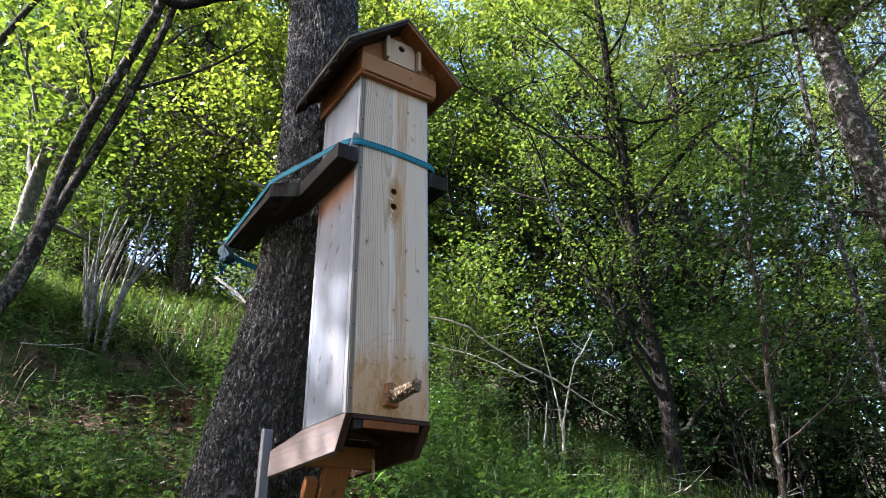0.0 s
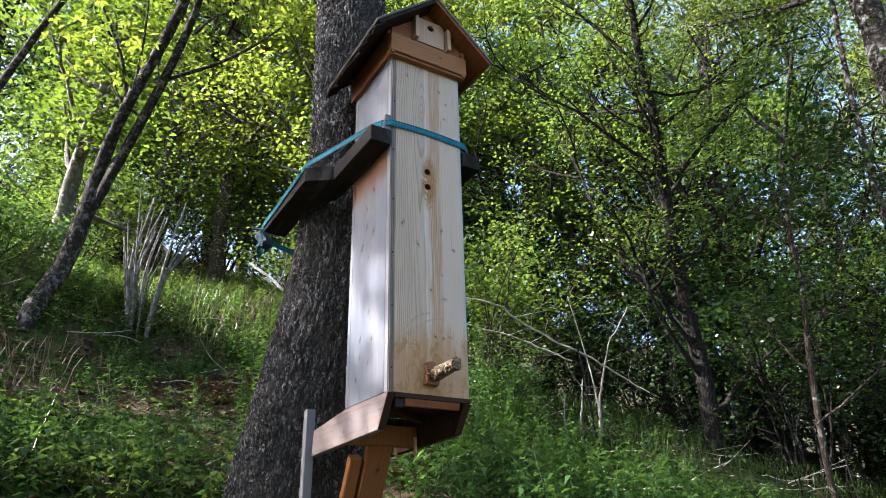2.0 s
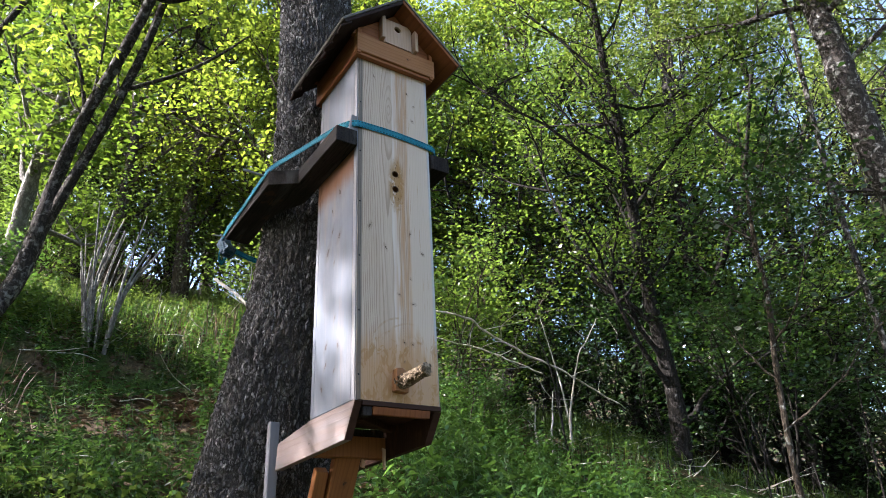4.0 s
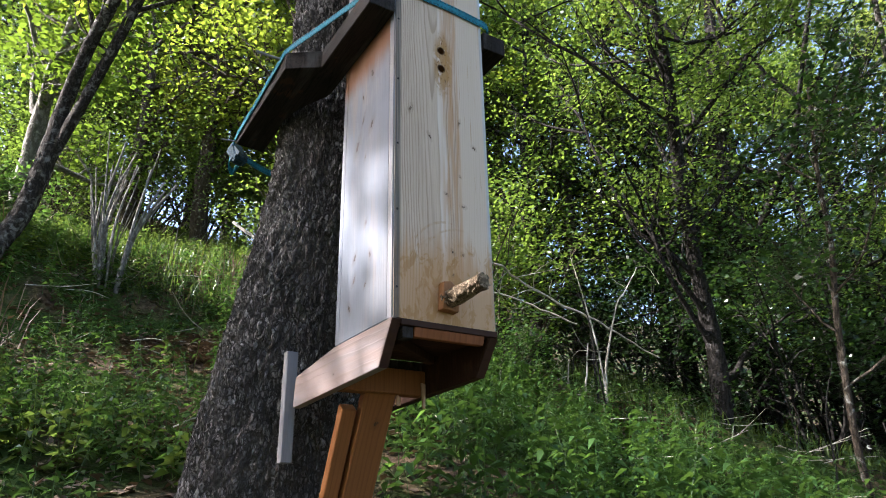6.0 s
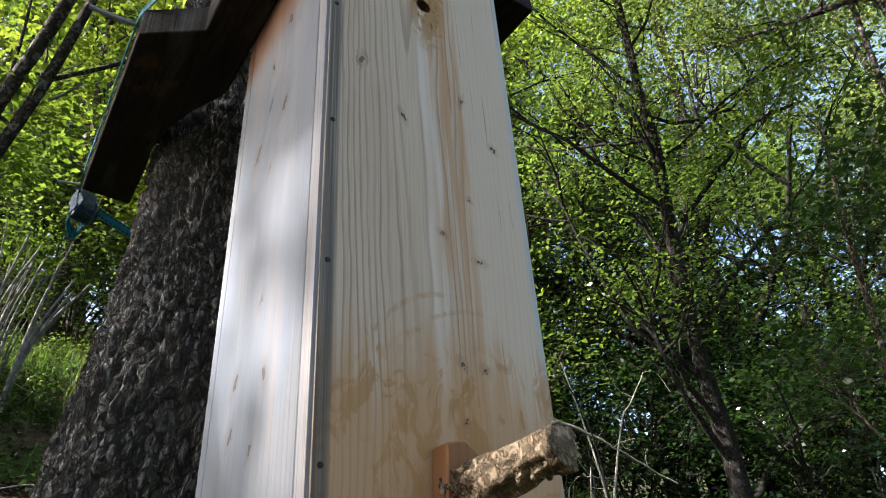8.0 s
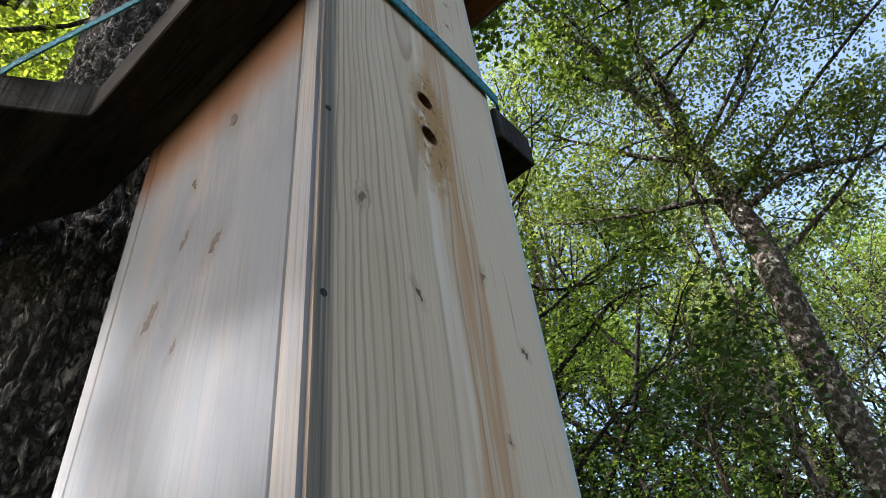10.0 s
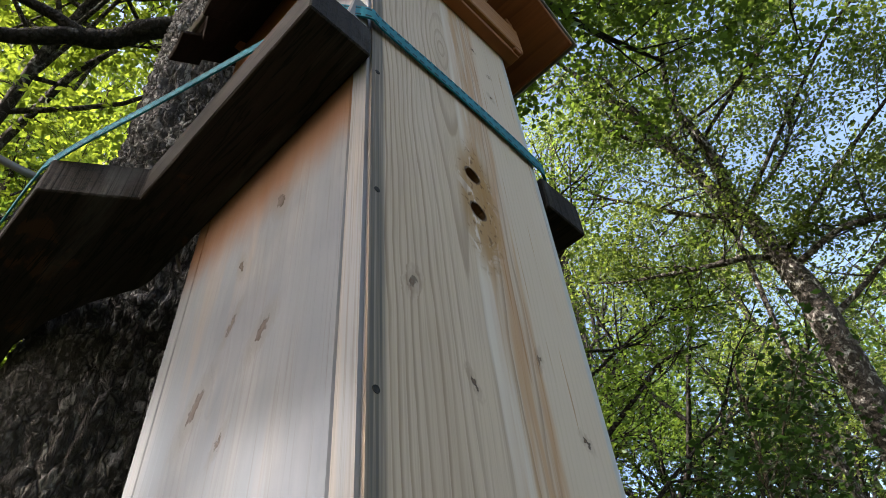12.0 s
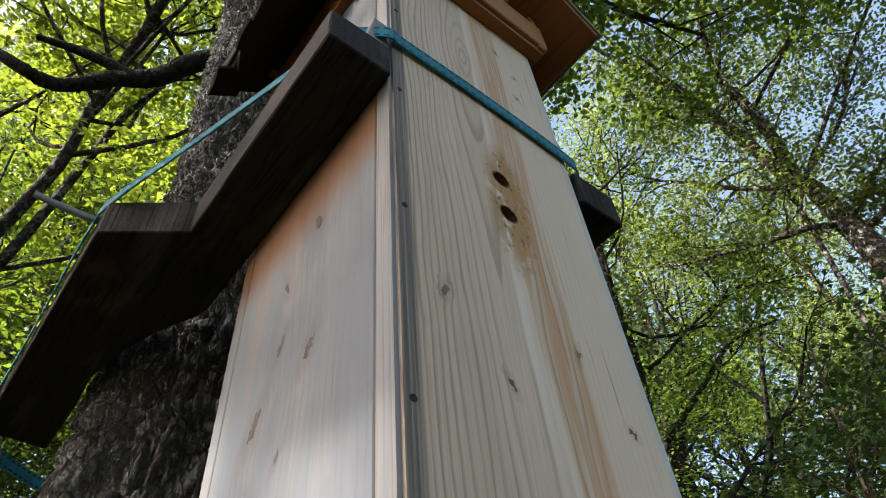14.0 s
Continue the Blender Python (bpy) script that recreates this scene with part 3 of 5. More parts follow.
def lobed_leaf_arrays(centres, size, rng, flat=0.55):
    """A maple leaf at each centre: a long middle lobe and two short ones, bent down at their tips."""
    n = len(centres)
    az = rng.uniform(0, 2 * np.pi, n)
    d = np.stack([np.cos(az), np.sin(az), rng.normal(-0.3, 0.35, n)], -1)
    d /= np.linalg.norm(d, axis=1)[:, None]
    up = np.array([0, 0, 1.0]) + rng.normal(0, flat, (n, 3))
    s = np.cross(d, up)
    s /= np.linalg.norm(s, axis=1)[:, None] + 1e-9
    nrm = np.cross(s, d)
    L = size * rng.uniform(0.6, 1.2, n)[:, None]
    c = np.asarray(centres)
    lobes = []
    for turn, length in ((0.0, 0.62), (1.05, 0.5), (-1.05, 0.5)):
        a = d * np.cos(turn) + s * np.sin(turn)
        b = s * np.cos(turn) - d * np.sin(turn)
        foot = c - d * L * 0.3
        mid = foot + a * L * length * 0.75 + nrm * L * 0.05
        lobes.append(np.stack([foot, mid - b * L * 0.19, foot + a * L * length * 1.5 - nrm * L * 0.06, mid + b * L * 0.19], 1))
    v = np.stack(lobes, 1).reshape(-1, 3)
    # the three lobes share the foot, so that each leaf is one island
    q = np.arange(len(v)).reshape(-1, 3, 4)
    q[:, 1:, 0] = q[:, :1, 0]
    return v, q.reshape(-1, 4)


def grow(rng, start, way, length, radius, sub=5, twigs=4, lift=0.12, spread=0.9):
    """A limb with branches and twigs: tapered lines, and the places where leaves hang."""
    lines, tips = [], []

    def one(p, d, ln, r, level):
        n = (6, 4, 3)[level]
        pts = [np.array(p, float)]
        d = np.array(d, float) / np.linalg.norm(d)
        for _ in range(n):
            d = d + rng.normal(0, 0.16 + 0.05 * level, 3) + np.array([0, 0, lift * (0.5 if level else 1)])
            d /= np.linalg.norm(d)
            pts.append(pts[-1] + d * ln / n)
        pts = np.array(pts)
        lines.append(np.column_stack([pts, np.linspace(r, r * 0.3, n + 1)]))
        if level == 2:
            tips.extend(pts[1:])
            return
        for _ in range(sub if level == 0 else twigs):
            f = rng.uniform(0.3, 1.0)
            i = min(int(f * n), n - 1)
            q = pts[i] + (pts[i + 1] - pts[i]) * (f * n - i)
            side = rng.normal(0, spread, 3) * np.array([1, 1, 0.45])
            w = d + side
            one(q, w, ln * rng.uniform(0.35, 0.6), r * 0.45, level + 1)
        tips.append(pts[-1])

    one(start, way, length, radius, 0)
    return lines, tips


def crown(rng, limbs, per_tip, spray, size, flat=0.55, aspect=0.62, lobed=False):
    tips = np.array(limbs)
    c = np.repeat(tips, per_tip, axis=0)
    c = c + rng.normal(0, 1, c.shape) * np.array([spray, spray, spray * 0.4])
    return lobed_leaf_arrays(c, size, rng, flat) if lobed else leaf_arrays(c, size, rng, flat, aspect)


def tree(name, trunk, bark, leaf, seed, limbs=12, span=(0.35, 1.0), reach=2.2, per_tip=9, spray=0.2, size=0.075, sub=5, twigs=4,
         origin=None, label="", group="", sides=8, extra=(), lift=0.12, lean=None, rise=0.5, category="tree", flat=0.55, aspect=0.62, bushy=0.6, lobed=False):
    """A tree: a tapered trunk along rows of x, y, z, radius, limbs, twigs and a crown of single leaves."""
    rng = np.random.default_rng(seed)
    line = spline(trunk, 7)
    base = line[0, :3].copy() if origin is None else np.array(origin, float)
    line[:, :3] -= base
    thing = empty(name, pose(*base), label, category, group)
    v, q = tube_arrays(line, sides, 0.04, rng)
    quads_mesh("trunk", v, q, bark, thing, True)
    all_lines, tips = [], []
    for e in extra:
        e = spline(e, 6)
        e[:, :3] -= base
        all_lines.append(e)
        for i in range(len(e) // 3, len(e)):
            if rng.random() < bushy:
                l, t = grow(rng, e[i, :3], rng.normal(0, 1, 3) + np.array([0, 0, 0.3]), reach * 0.35, e[i, 3] * 0.4, 3, 3, lift)
                all_lines += l
                tips += t
    for i in range(limbs):
        f = span[0] + (span[1] - span[0]) * (i + rng.random()) / limbs
        k = min(int(f * (len(line) - 1)), len(line) - 2)
        p, r = line[k, :3], line[k, 3]
        az = i * 2.4 + rng.normal(0, 0.4)
        way = np.array([np.cos(az), np.sin(az), rng.normal(rise, 0.25)])
        if lean is not None:
            way = way + np.array(lean)
        ln = reach * rng.uniform(0.6, 1.15) * (1.15 - 0.5 * (f - span[0]) / max(1e-6, span[1] - span[0]))
        l, t = grow(rng, p, way, ln, max(0.012, r * 0.5), sub, twigs, lift)
        all_lines += l
        tips += t
    if all_lines:
        tagged(tubes_mesh("branch_mass", all_lines, bark, thing, 4), kind="stuff")
    if tips and per_tip:
        v, q = crown(rng, tips, per_tip, spray, size, flat, aspect, lobed)
        quads_mesh("crown", v, q, leaf, thing)
    return thing


# ---- the ground ----


def ground_height(x, y):
    x, y = np.asarray(x, float), np.asarray(y, float)
    s = np.clip(y, -30, 60)
    z = 1.42 + 0.50 * s - 0.15 / (1 + np.exp(np.clip((2.8 - x) * 2.2, -30, 30))) * np.log1p(np.exp(np.clip((s - 3.4) * 2.0, -40, 40))) / 2.0
    z = z - 0.012 * np.clip(x - 2, 0, 12) * np.clip(y + 2, 0, 14)
    z = z + 0.16 * np.sin(x * 1.1 + 0.6 * y) * np.cos(0.8 * y - 0.5 * x) + 0.07 * np.sin(2.7 * x + 1.3) * np.sin(2.3 * y + 0.4)
    # a low bank on the slope behind the tree
    z = z + 0.35 / (1 + np.exp(-(y - 4.6 - 0.25 * np.sin(x * 1.7)) * 5)) - 0.35 / (1 + np.exp(-(y - 7.5))) * 0.6
    return z


def build_ground():
    def axis(lo, hi, near0, near1, n_near, n_far):
        return np.unique(np.concatenate([np.linspace(lo, near0, n_far), np.linspace(near0, near1, n_near), np.linspace(near1, hi, n_far)]))

    xs, ys = axis(-90, 110, -6, 16, 170, 30), axis(-80, 130, -5, 16, 170, 30)
    X, Y = np.meshgrid(xs, ys)
    Z = ground_height(X, Y)
    rng = np.random.default_rng(3)
    Z += rng.normal(0, 0.012, Z.shape)
    v = np.stack([X, Y, Z], -1).reshape(-1, 3)
    nx, ny = len(xs), len(ys)
    i = (np.arange(ny - 1)[:, None] * nx + np.arange(nx - 1)[None, :]).ravel()
    q = np.stack([i, i + 1, i + nx + 1, i + nx], -1)
    ob = quads_mesh("ground", v, q, M_GROUND, None, True)
    return tagged(ob, "sloping forest floor with soil, moss and leaf litter", "ground", kind="structure")


build_ground()

# ---- the hive ----
HIVE_Z = 2.50
hive = empty("bee_hive", pose(0, 0, HIVE_Z), "tall pale pine box hive strapped to a tree trunk", "bee hive")


def plate_with_holes(x0, x1, y0, y1, z0, z1, holes, cell=0.026, seg=20, seed=2):
    """A board whose round holes go right through it."""
    rng = np.random.default_rng(seed)
    bm = bmesh.new()
    hx = holes[0][0]
    zs = [z0]
    for x, z, r in sorted(holes, key=lambda h: h[1]):
        zs += [z - cell, z + cell]
    zs.append(z1)
    xs = [x0, hx - cell, hx + cell, x1]
    zc = [z for x, z, r in sorted(holes, key=lambda h: h[1])]
    rr = [r for x, z, r in sorted(holes, key=lambda h: h[1])]
    grid = {}

    def vert(x, y, z):
        key = (round(x, 5), round(y, 5), round(z, 5))
        if key not in grid:
            grid[key] = bm.verts.new((x, y, z))
        return grid[key]

    rings = {}
    for j in range(len(zs) - 1):
        for i in range(3):
            a, b, c, d = xs[i], xs[i + 1], zs[j], zs[j + 1]
            if i == 1 and j % 2 == 1:
                k = j // 2
                wob = 1 + rng.normal(0, 0.04, seg)
                for y in (y0, y1):
                    ring = [bm.verts.new((hx + rr[k] * wob[s] * math.cos(2 * math.pi * s / seg), y, zc[k] + rr[k] * wob[s] * math.sin(2 * math.pi * s / seg))) for s in range(seg)]
                    rings[(k, y)] = ring
                    corner = [vert(b, y, d), vert(a, y, d), vert(a, y, c), vert(b, y, c)]
                    q = seg // 4
                    for s in range(4):
                        c0, c1 = corner[s - 1], corner[s]
                        m = [ring[(s * q - q // 2 + n) % seg] for n in range(q + 1)]
                        bm.faces.new([c0, c1] + m[::-1] if y == y0 else [c1, c0] + m)
                for s in range(seg):
                    bm.faces.new((rings[(k, y0)][s], rings[(k, y0)][(s + 1) % seg], rings[(k, y1)][(s + 1) % seg], rings[(k, y1)][s]))
            else:
                bm.faces.new((vert(a, y0, c), vert(b, y0, c), vert(b, y0, d), vert(a, y0, d)))
                bm.faces.new((vert(a, y1, d), vert(b, y1, d), vert(b, y1, c), vert(a, y1, c)))
    for j in range(len(zs) - 1):
        c, d = zs[j], zs[j + 1]
        bm.faces.new((vert(x0, y1, c), vert(x0, y0, c), vert(x0, y0, d), vert(x0, y1, d)))
        bm.faces.new((vert(x1, y0, c), vert(x1, y1, c), vert(x1, y1, d), vert(x1, y0, d)))
    for i in range(3):
        a, b = xs[i], xs[i + 1]
        bm.faces.new((vert(a, y0, z1), vert(b, y0, z1), vert(b, y1, z1), vert(a, y1, z1)))
        bm.faces.new((vert(a, y1, z0), vert(b, y1, z0), vert(b, y0, z0), vert(a, y0, z0)))
    bmesh.ops.recalc_face_normals(bm, faces=bm.faces)
    edges = [e for e in bm.edges if all(abs(v.co.y - y0) < 1e-6 for v in e.verts)
             and (all(abs(v.co.x - x0) < 1e-6 for v in e.verts) or all(abs(v.co.x - x1) < 1e-6 for v in e.verts))]
    bmesh.ops.bevel(bm, geom=edges, offset=0.004, segments=2, affect="EDGES")
    return bm


front = part("front_board", plate_with_holes(0, 0.30, 0, 0.026, 0, 1.30, [(0.151, 0.814, 0.0115), (0.151, 0.752, 0.0115)]), M_FRONT, hive,
             "pale pine front board with two round flight holes")
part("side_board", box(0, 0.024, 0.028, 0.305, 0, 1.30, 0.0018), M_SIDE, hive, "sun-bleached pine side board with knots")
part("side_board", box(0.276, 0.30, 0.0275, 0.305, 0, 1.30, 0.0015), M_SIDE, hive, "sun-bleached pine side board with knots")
part("back_board", box(0, 0.30, 0.306, 0.33, 0, 1.30, 0.0015), M_SIDE, hive)
part("floor_board", box(0.0245, 0.301, -0.002, 0.331, -0.016, -0.0005, 0.0015), M_FLOORBOARD, hive, "thin brown floor board")

# screws along the front board's edges
M_SCREW = metal_material("screw_hole_dark", (0.03, 0.028, 0.026), 0.6, 0.3)


def screw(x, z):
    bm = bmesh.new()
    m = Matrix.Translation((x, 0.0002, z)) @ Matrix.Rotation(math.pi / 2, 4, "X")
    bmesh.ops.create_cone(bm, cap_ends=True, segments=14, radius1=0.0034, radius2=0.0030, depth=0.0016, matrix=m)
    bmesh.ops.create_cone(bm, cap_ends=True, segments=6, radius1=0.0016, radius2=0.0016, depth=0.0020, matrix=m)
    part("screw", bm, M_SCREW, front)


for z in (0.075, 0.279, 0.467, 0.668, 0.87, 1.08):
    screw(0.012, z)

# perch block and twig
M_PERCH = plank_material("perch_block_pine", (0.30, 0.14, 0.06), (0.17, 0.07, 0.03), 0.01, "x", "z", rough=0.7)
block = part("landing_block", prism([(0.124, 0.030), (0.170, 0.026), (0.176, 0.085), (0.150, 0.104), (0.128, 0.100)], "y", -0.026, -0.0005, 0.002), M_PERCH, hive,
             "small sawn block below the flight holes")


def twig_perch():
    rng = np.random.default_rng(11)
    line = spline([(0.145, -0.012, 0.058, 0.0215), (0.151, -0.06, 0.060, 0.0225), (0.160, -0.105, 0.067, 0.0195), (0.165, -0.142, 0.072, 0.0215)], 16)
    v, q = tube_arrays(line, 36, 0.0, rng)
    out = []
    for p in v:
        a = noise.noise(Vector((p[0] * 130, p[1] * 85, p[2] * 130)))
        b = noise.noise(Vector((p[0] * 300, p[1] * 220, p[2] * 300)))
        out.append(0.25 - (0.30 if a > 0.16 else 0.30 * max(0.0, a + 0.02) / 0.18) + 0.06 * b)
    axis = np.repeat(line[:, :3], 36, axis=0)
    d = np.clip(np.array(out) * 4.0, 0, 1)
    v = axis + (v - axis) * (0.74 + 0.30 * d)[:, None]
    n = len(line)
    tip = line[-1, :3] + (line[-1, :3] - line[-2, :3]) * 0.3
    v = np.vstack([v, tip, line[0, :3]])
    caps = [[(n - 1) * 36 + s, (n - 1) * 36 + (s + 1) % 36, len(v) - 2, len(v) - 2] for s in range(36)]
    mesh = bpy.data.meshes.new("perch_twig")
    mesh.from_pydata(v.tolist(), [], q.tolist() + [c[:3] for c in caps])
    mesh.materials.append(bark_material("perch_cork", (0.42, 0.315, 0.205), (0.045, 0.03, 0.02), 95.0, 60.0, 0.35, (0.52, 0.40, 0.27), 0.004))
    mesh.shade_smooth()
    ob = new("perch_twig", mesh)
    ob.parent = hive
    tagged(ob, "pitted, worm-eaten twig as a perch")


twig_perch()

# base: side bearers, cross beam, brace
LEFT_BEARER = [(0.004, -0.0165), (0.066, -0.107), (0.628, -0.123), (0.616, -0.031), (0.331, -0.0165)]
part("base_bearer", prism([(0.0, -0.0015)] + LEFT_BEARER[1:4] + [(0.331, -0.0015)], "x", -0.001, 0.024), M_BASE, hive, "weathered bearer board with a slanted end")
# same wood as the left bearer; its shade is put in as dark brown
part("base_bearer", prism(LEFT_BEARER, "x", 0.276, 0.301), M_FLOORBOARD, hive, "bearer board with a slanted end, darkened for shade")
part("bearer_end", prism([(-0.003, -0.0035), (0.0635, -0.107), (0.066, -0.107), (0.0, -0.0035)], "x", 0.0, 0.0235, 0.0), M_FLOORBOARD, hive, "dark end grain of the bearer")
part("bearer_end", prism([(-0.003, -0.0185), (0.0635, -0.107), (0.066, -0.107), (0.0, -0.0185)], "x", 0.277, 0.3005, 0.0), M_FLOORBOARD, hive, "dark end grain of the bearer")
# added strip: light on the floor's underside put in as orange-brown
part("lit_underside_strip", prism([(0.0, -0.0165), (0.034, -0.0165), (0.034, -0.036), (0.006, -0.040)], "x", 0.062, 0.262, 0.002), M_ROOF_LIT, hive, "orange-brown strip standing for the lit underside of the front edge")
part("corner_block", box(0.030, 0.060, 0.004, 0.036, -0.045, -0.0165, 0.002), M_OLD, hive, "small dark corner block")
part("back_plate", box(0.0245, 0.2755, 0.332, 0.345, -0.0445, -0.0165, 0.001), M_OLD, hive)
part("cross_beam", box(0.0245, 0.2755, 0.315, 0.36, -0.115, -0.045, 0.003), M_BRACE, hive, "orange-brown cross beam")
part("mesh_slat", prism([(0.05, 0.10), (0.07, 0.085), (0.26, 0.24), (0.245, 0.258)], "z", -0.04, -0.018, 0.001), M_FLOORBOARD, hive)
part("splinter", prism([(0.262, -0.150), (0.269, -0.152), (0.270, -0.085), (0.258, -0.080)], "y", 0.305, 0.314, 0.001), M_PLATE, hive, "pale hanging splinter of wood")


def brace(x0, x1, y_off, z_off, name, label):
    thing = part(name, box(x0, x1, -0.02, 0.02, -0.62, 0.0, 0.003), M_BRACE, None)
    thing.parent = hive
    thing.matrix_basis = pose(0.145, 0.345 + y_off, -0.095 + z_off, 33, 0, -6)
    return tagged(thing, label)


brace(-0.045, 0.045, 0, 0, "brace", "orange pine brace slanting down to the trunk")
brace(-0.090, -0.047, 0.05, -0.05, "brace", "narrow orange brace beside the wider one")
part("peg", prism([(0.187, -0.140), (0.200, -0.146), (0.204, -0.126), (0.192, -0.1155)], "y", 0.325, 0.336, 0.001), M_PLATE, hive)
batten = part("batten", box(-0.015, 0.022, -0.012, 0.014, -0.33, 0.0, 0.002), M_OLD2, hive, "grey upright batten against the trunk")
batten.matrix_basis = pose(-0.010, 0.652, 0.052, 0, 0, 8)

# gable roof
ROOF0, ROOF1 = -0.092, 0.395
RIDGE, EAVE_L, EAVE_R = (0.150, 1.548), (-0.092, 1.335), (0.392, 1.335)


def roof_slab(eave, y0, y1, thick=0.013):
    (rx, rz), (ex, ez) = RIDGE, eave
    n = Vector((-(ez - rz), 0, ex - rx)).normalized()
    n = n if n.z > 0 else -n
    d = n * thick
    return prism([(rx, rz), (ex, ez), (ex + d.x, ez + d.z), (rx, rz + thick * 1.38)], "y", y0, y1, 0.0015)


roof = None
# left slope in the shade-dark colour, right slope in the lit red-brown
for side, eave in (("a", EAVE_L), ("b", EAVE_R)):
    slab = part("roof_panel", roof_slab(eave, ROOF0, ROOF1), M_ROOF_SHADED if side == "a" else M_ROOF_LIT, hive, "weathered roof board, shade put into its dark colour" if side == "a" else "red-brown roof board, light put into its colour")
    roof = roof or slab
# under-battens along the eaves and a torn edge of covering


def covering(eave, name, y0, y1, over, thick=0.009, lift=0.0135):
    (rx, rz), (ex, ez) = RIDGE, eave
    d = Vector((ex - rx, 0, ez - rz)).normalized()
    n = Vector((-d.z, 0, d.x))
    n = n if n.z > 0 else -n
    a, b = Vector((rx, 0, rz)) + n * lift, Vector((ex, 0, ez)) + n * lift + d * over
    c, e = b + n * thick, a + n * thick
    top = rz + (lift + thick) * 1.36
    return part(name, prism([(rx, rz + lift * 1.36), (b.x, b.z), (c.x, c.z), (rx, top)], "y", y0, y1, 0.001), M_FELT, hive)


covering(EAVE_L, "roof_covering", ROOF0 - 0.004, ROOF1 + 0.004, 0.004)
covering(EAVE_R, "roof_covering", ROOF0 - 0.004, ROOF1 + 0.004, 0.004)
shingle_rng = random.Random(8)
for i in range(9):
    y = ROOF0 + 0.028 + i * 0.054
    drop, tilt, half = shingle_rng.uniform(0.012, 0.052), shingle_rng.uniform(-7, 7), shingle_rng.uniform(0.022, 0.034)
    sh = part("shingle", prism([(-0.03, -half), (drop, -half * 0.9), (drop + shingle_rng.uniform(-0.012, 0.012), half * 0.1), (drop - shingle_rng.uniform(0.0, 0.014), half), (-0.03, half)], "z", -0.004, 0.003, 0.001), M_ROOF_SHADED, hive,
              "ragged dark shingle end")
    sh.matrix_basis = pose(EAVE_L[0] + 0.003, y, EAVE_L[1] - 0.004, 0, 138 + tilt, 0) @ pose(0, 0, 0, tilt, 0, tilt)
part("roof_trim", prism([(-0.016, 1.283), (-0.0005, 1.283), (-0.0005, 1.41), (-0.016, 1.398)], "y", -0.0285, 0.352), M_GABLE, hive, "red-brown trim under the eaves")
part("roof_trim", prism([(0.3005, 1.283), (0.316, 1.283), (0.316, 1.398), (0.3005, 1.41)], "y", -0.0285, 0.352), M_GABLE, hive, "red-brown trim under the eaves")
part("roof_trim", box(-0.0155, 0.3155, 0.3305, 0.352, 1.283, 1.39), M_GABLE, hive)
part("front_trim", box(-0.018, 0.322, -0.030, -0.0005, 1.292, 1.376, 0.002), M_TRIM, hive, "warm pine trim board across the gable")
part("lower_trim", box(-0.0155, 0.3155, -0.022, -0.0008, 1.279, 1.291, 0.001), M_GABLE, hive)


def gable_front():
    """A gable board with an opening behind the small plate."""
    y0, y1 = -0.016, 0.004
    bm = bmesh.new()
    pieces = [[(-0.03, 1.3765), (0.33, 1.3765), (0.318, 1.398), (-0.018, 1.398)], [(-0.018, 1.398), (0.118, 1.398), (0.118, 1.517)],
              [(0.198, 1.398), (0.318, 1.398), (0.198, 1.504)], [(0.118, 1.498), (0.198, 1.498), (0.198, 1.504), (0.150, 1.546), (0.118, 1.517)]]
    for points in pieces:
        lo = [bm.verts.new((u, y0, v)) for u, v in points]
        hi = [bm.verts.new((u, y1, v)) for u, v in points]
        bm.faces.new(lo), bm.faces.new(hi[::-1])
        for i in range(len(points)):
            n = (i + 1) % len(points)
            bm.faces.new((lo[i], hi[i], hi[n], lo[n]))
    bmesh.ops.recalc_face_normals(bm, faces=bm.faces)
    return bm


part("gable_board", gable_front(), M_GABLE, hive, "red-brown gable board")
part("gable_board", prism([(-0.03, 1.3905), (0.33, 1.3905), (0.318, 1.398), (0.150, 1.546), (-0.018, 1.398)], "y", 0.331, 0.350), M_GABLE, hive)
gable_plate = part("gable_plate", plate_with_holes(0.098, 0.222, -0.028, -0.0165, 1.383, 1.502, [(0.158, 1.468, 0.0145)]), M_PLATE, hive, "pale plate with a round hole")
part("plate_batten", box(0.080, 0.095, -0.047, -0.0165, 1.386, 1.496, 0.002), M_PLATE, hive, "short pale batten")
part("plate_batten", box(0.226, 0.241, -0.047, -0.0165, 1.378, 1.486, 0.002), M_PLATE, hive, "short pale batten")

# ---- clamp boards, strap ----
ARM0, ARM1 = 0.884, 0.946
LEFT_CLAMP = [(-0.001, -0.004), (-0.081, -0.004), (-0.083, 0.330), (-0.178, 0.396), (-0.180, 0.925), (-0.075, 0.935), (-0.075, 0.78),
              (-0.081, 0.70), (-0.068, 0.62), (-0.04, 0.54), (-0.006, 0.475), (-0.001, 0.45)]
clamp = empty("clamp_board", pose(0, 0, HIVE_Z), "dark weathered L-shaped board clamped between hive and trunk", "board", "clamp boards")
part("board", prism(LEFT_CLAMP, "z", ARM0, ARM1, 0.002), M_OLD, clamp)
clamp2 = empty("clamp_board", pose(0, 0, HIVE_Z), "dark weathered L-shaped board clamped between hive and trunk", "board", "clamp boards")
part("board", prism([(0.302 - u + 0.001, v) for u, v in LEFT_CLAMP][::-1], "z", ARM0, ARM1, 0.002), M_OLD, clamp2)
for ends in ([(-0.172, 0.44, 0.948, 0.006), (-0.215, 0.446, 0.951, 0.006), (-0.262, 0.448, 0.955, 0.0055)],
             [(-0.178, 0.93, 0.90, 0.004), (-0.23, 0.95, 0.905, 0.004)],
             [(-0.02, 0.37, 0.90, 0.003), (0.02, 0.41, 0.885, 0.003)]):
    tubes_mesh("rod", [spline(ends, 4)], M_OLD2, clamp, 8, "thin grey wooden rod")
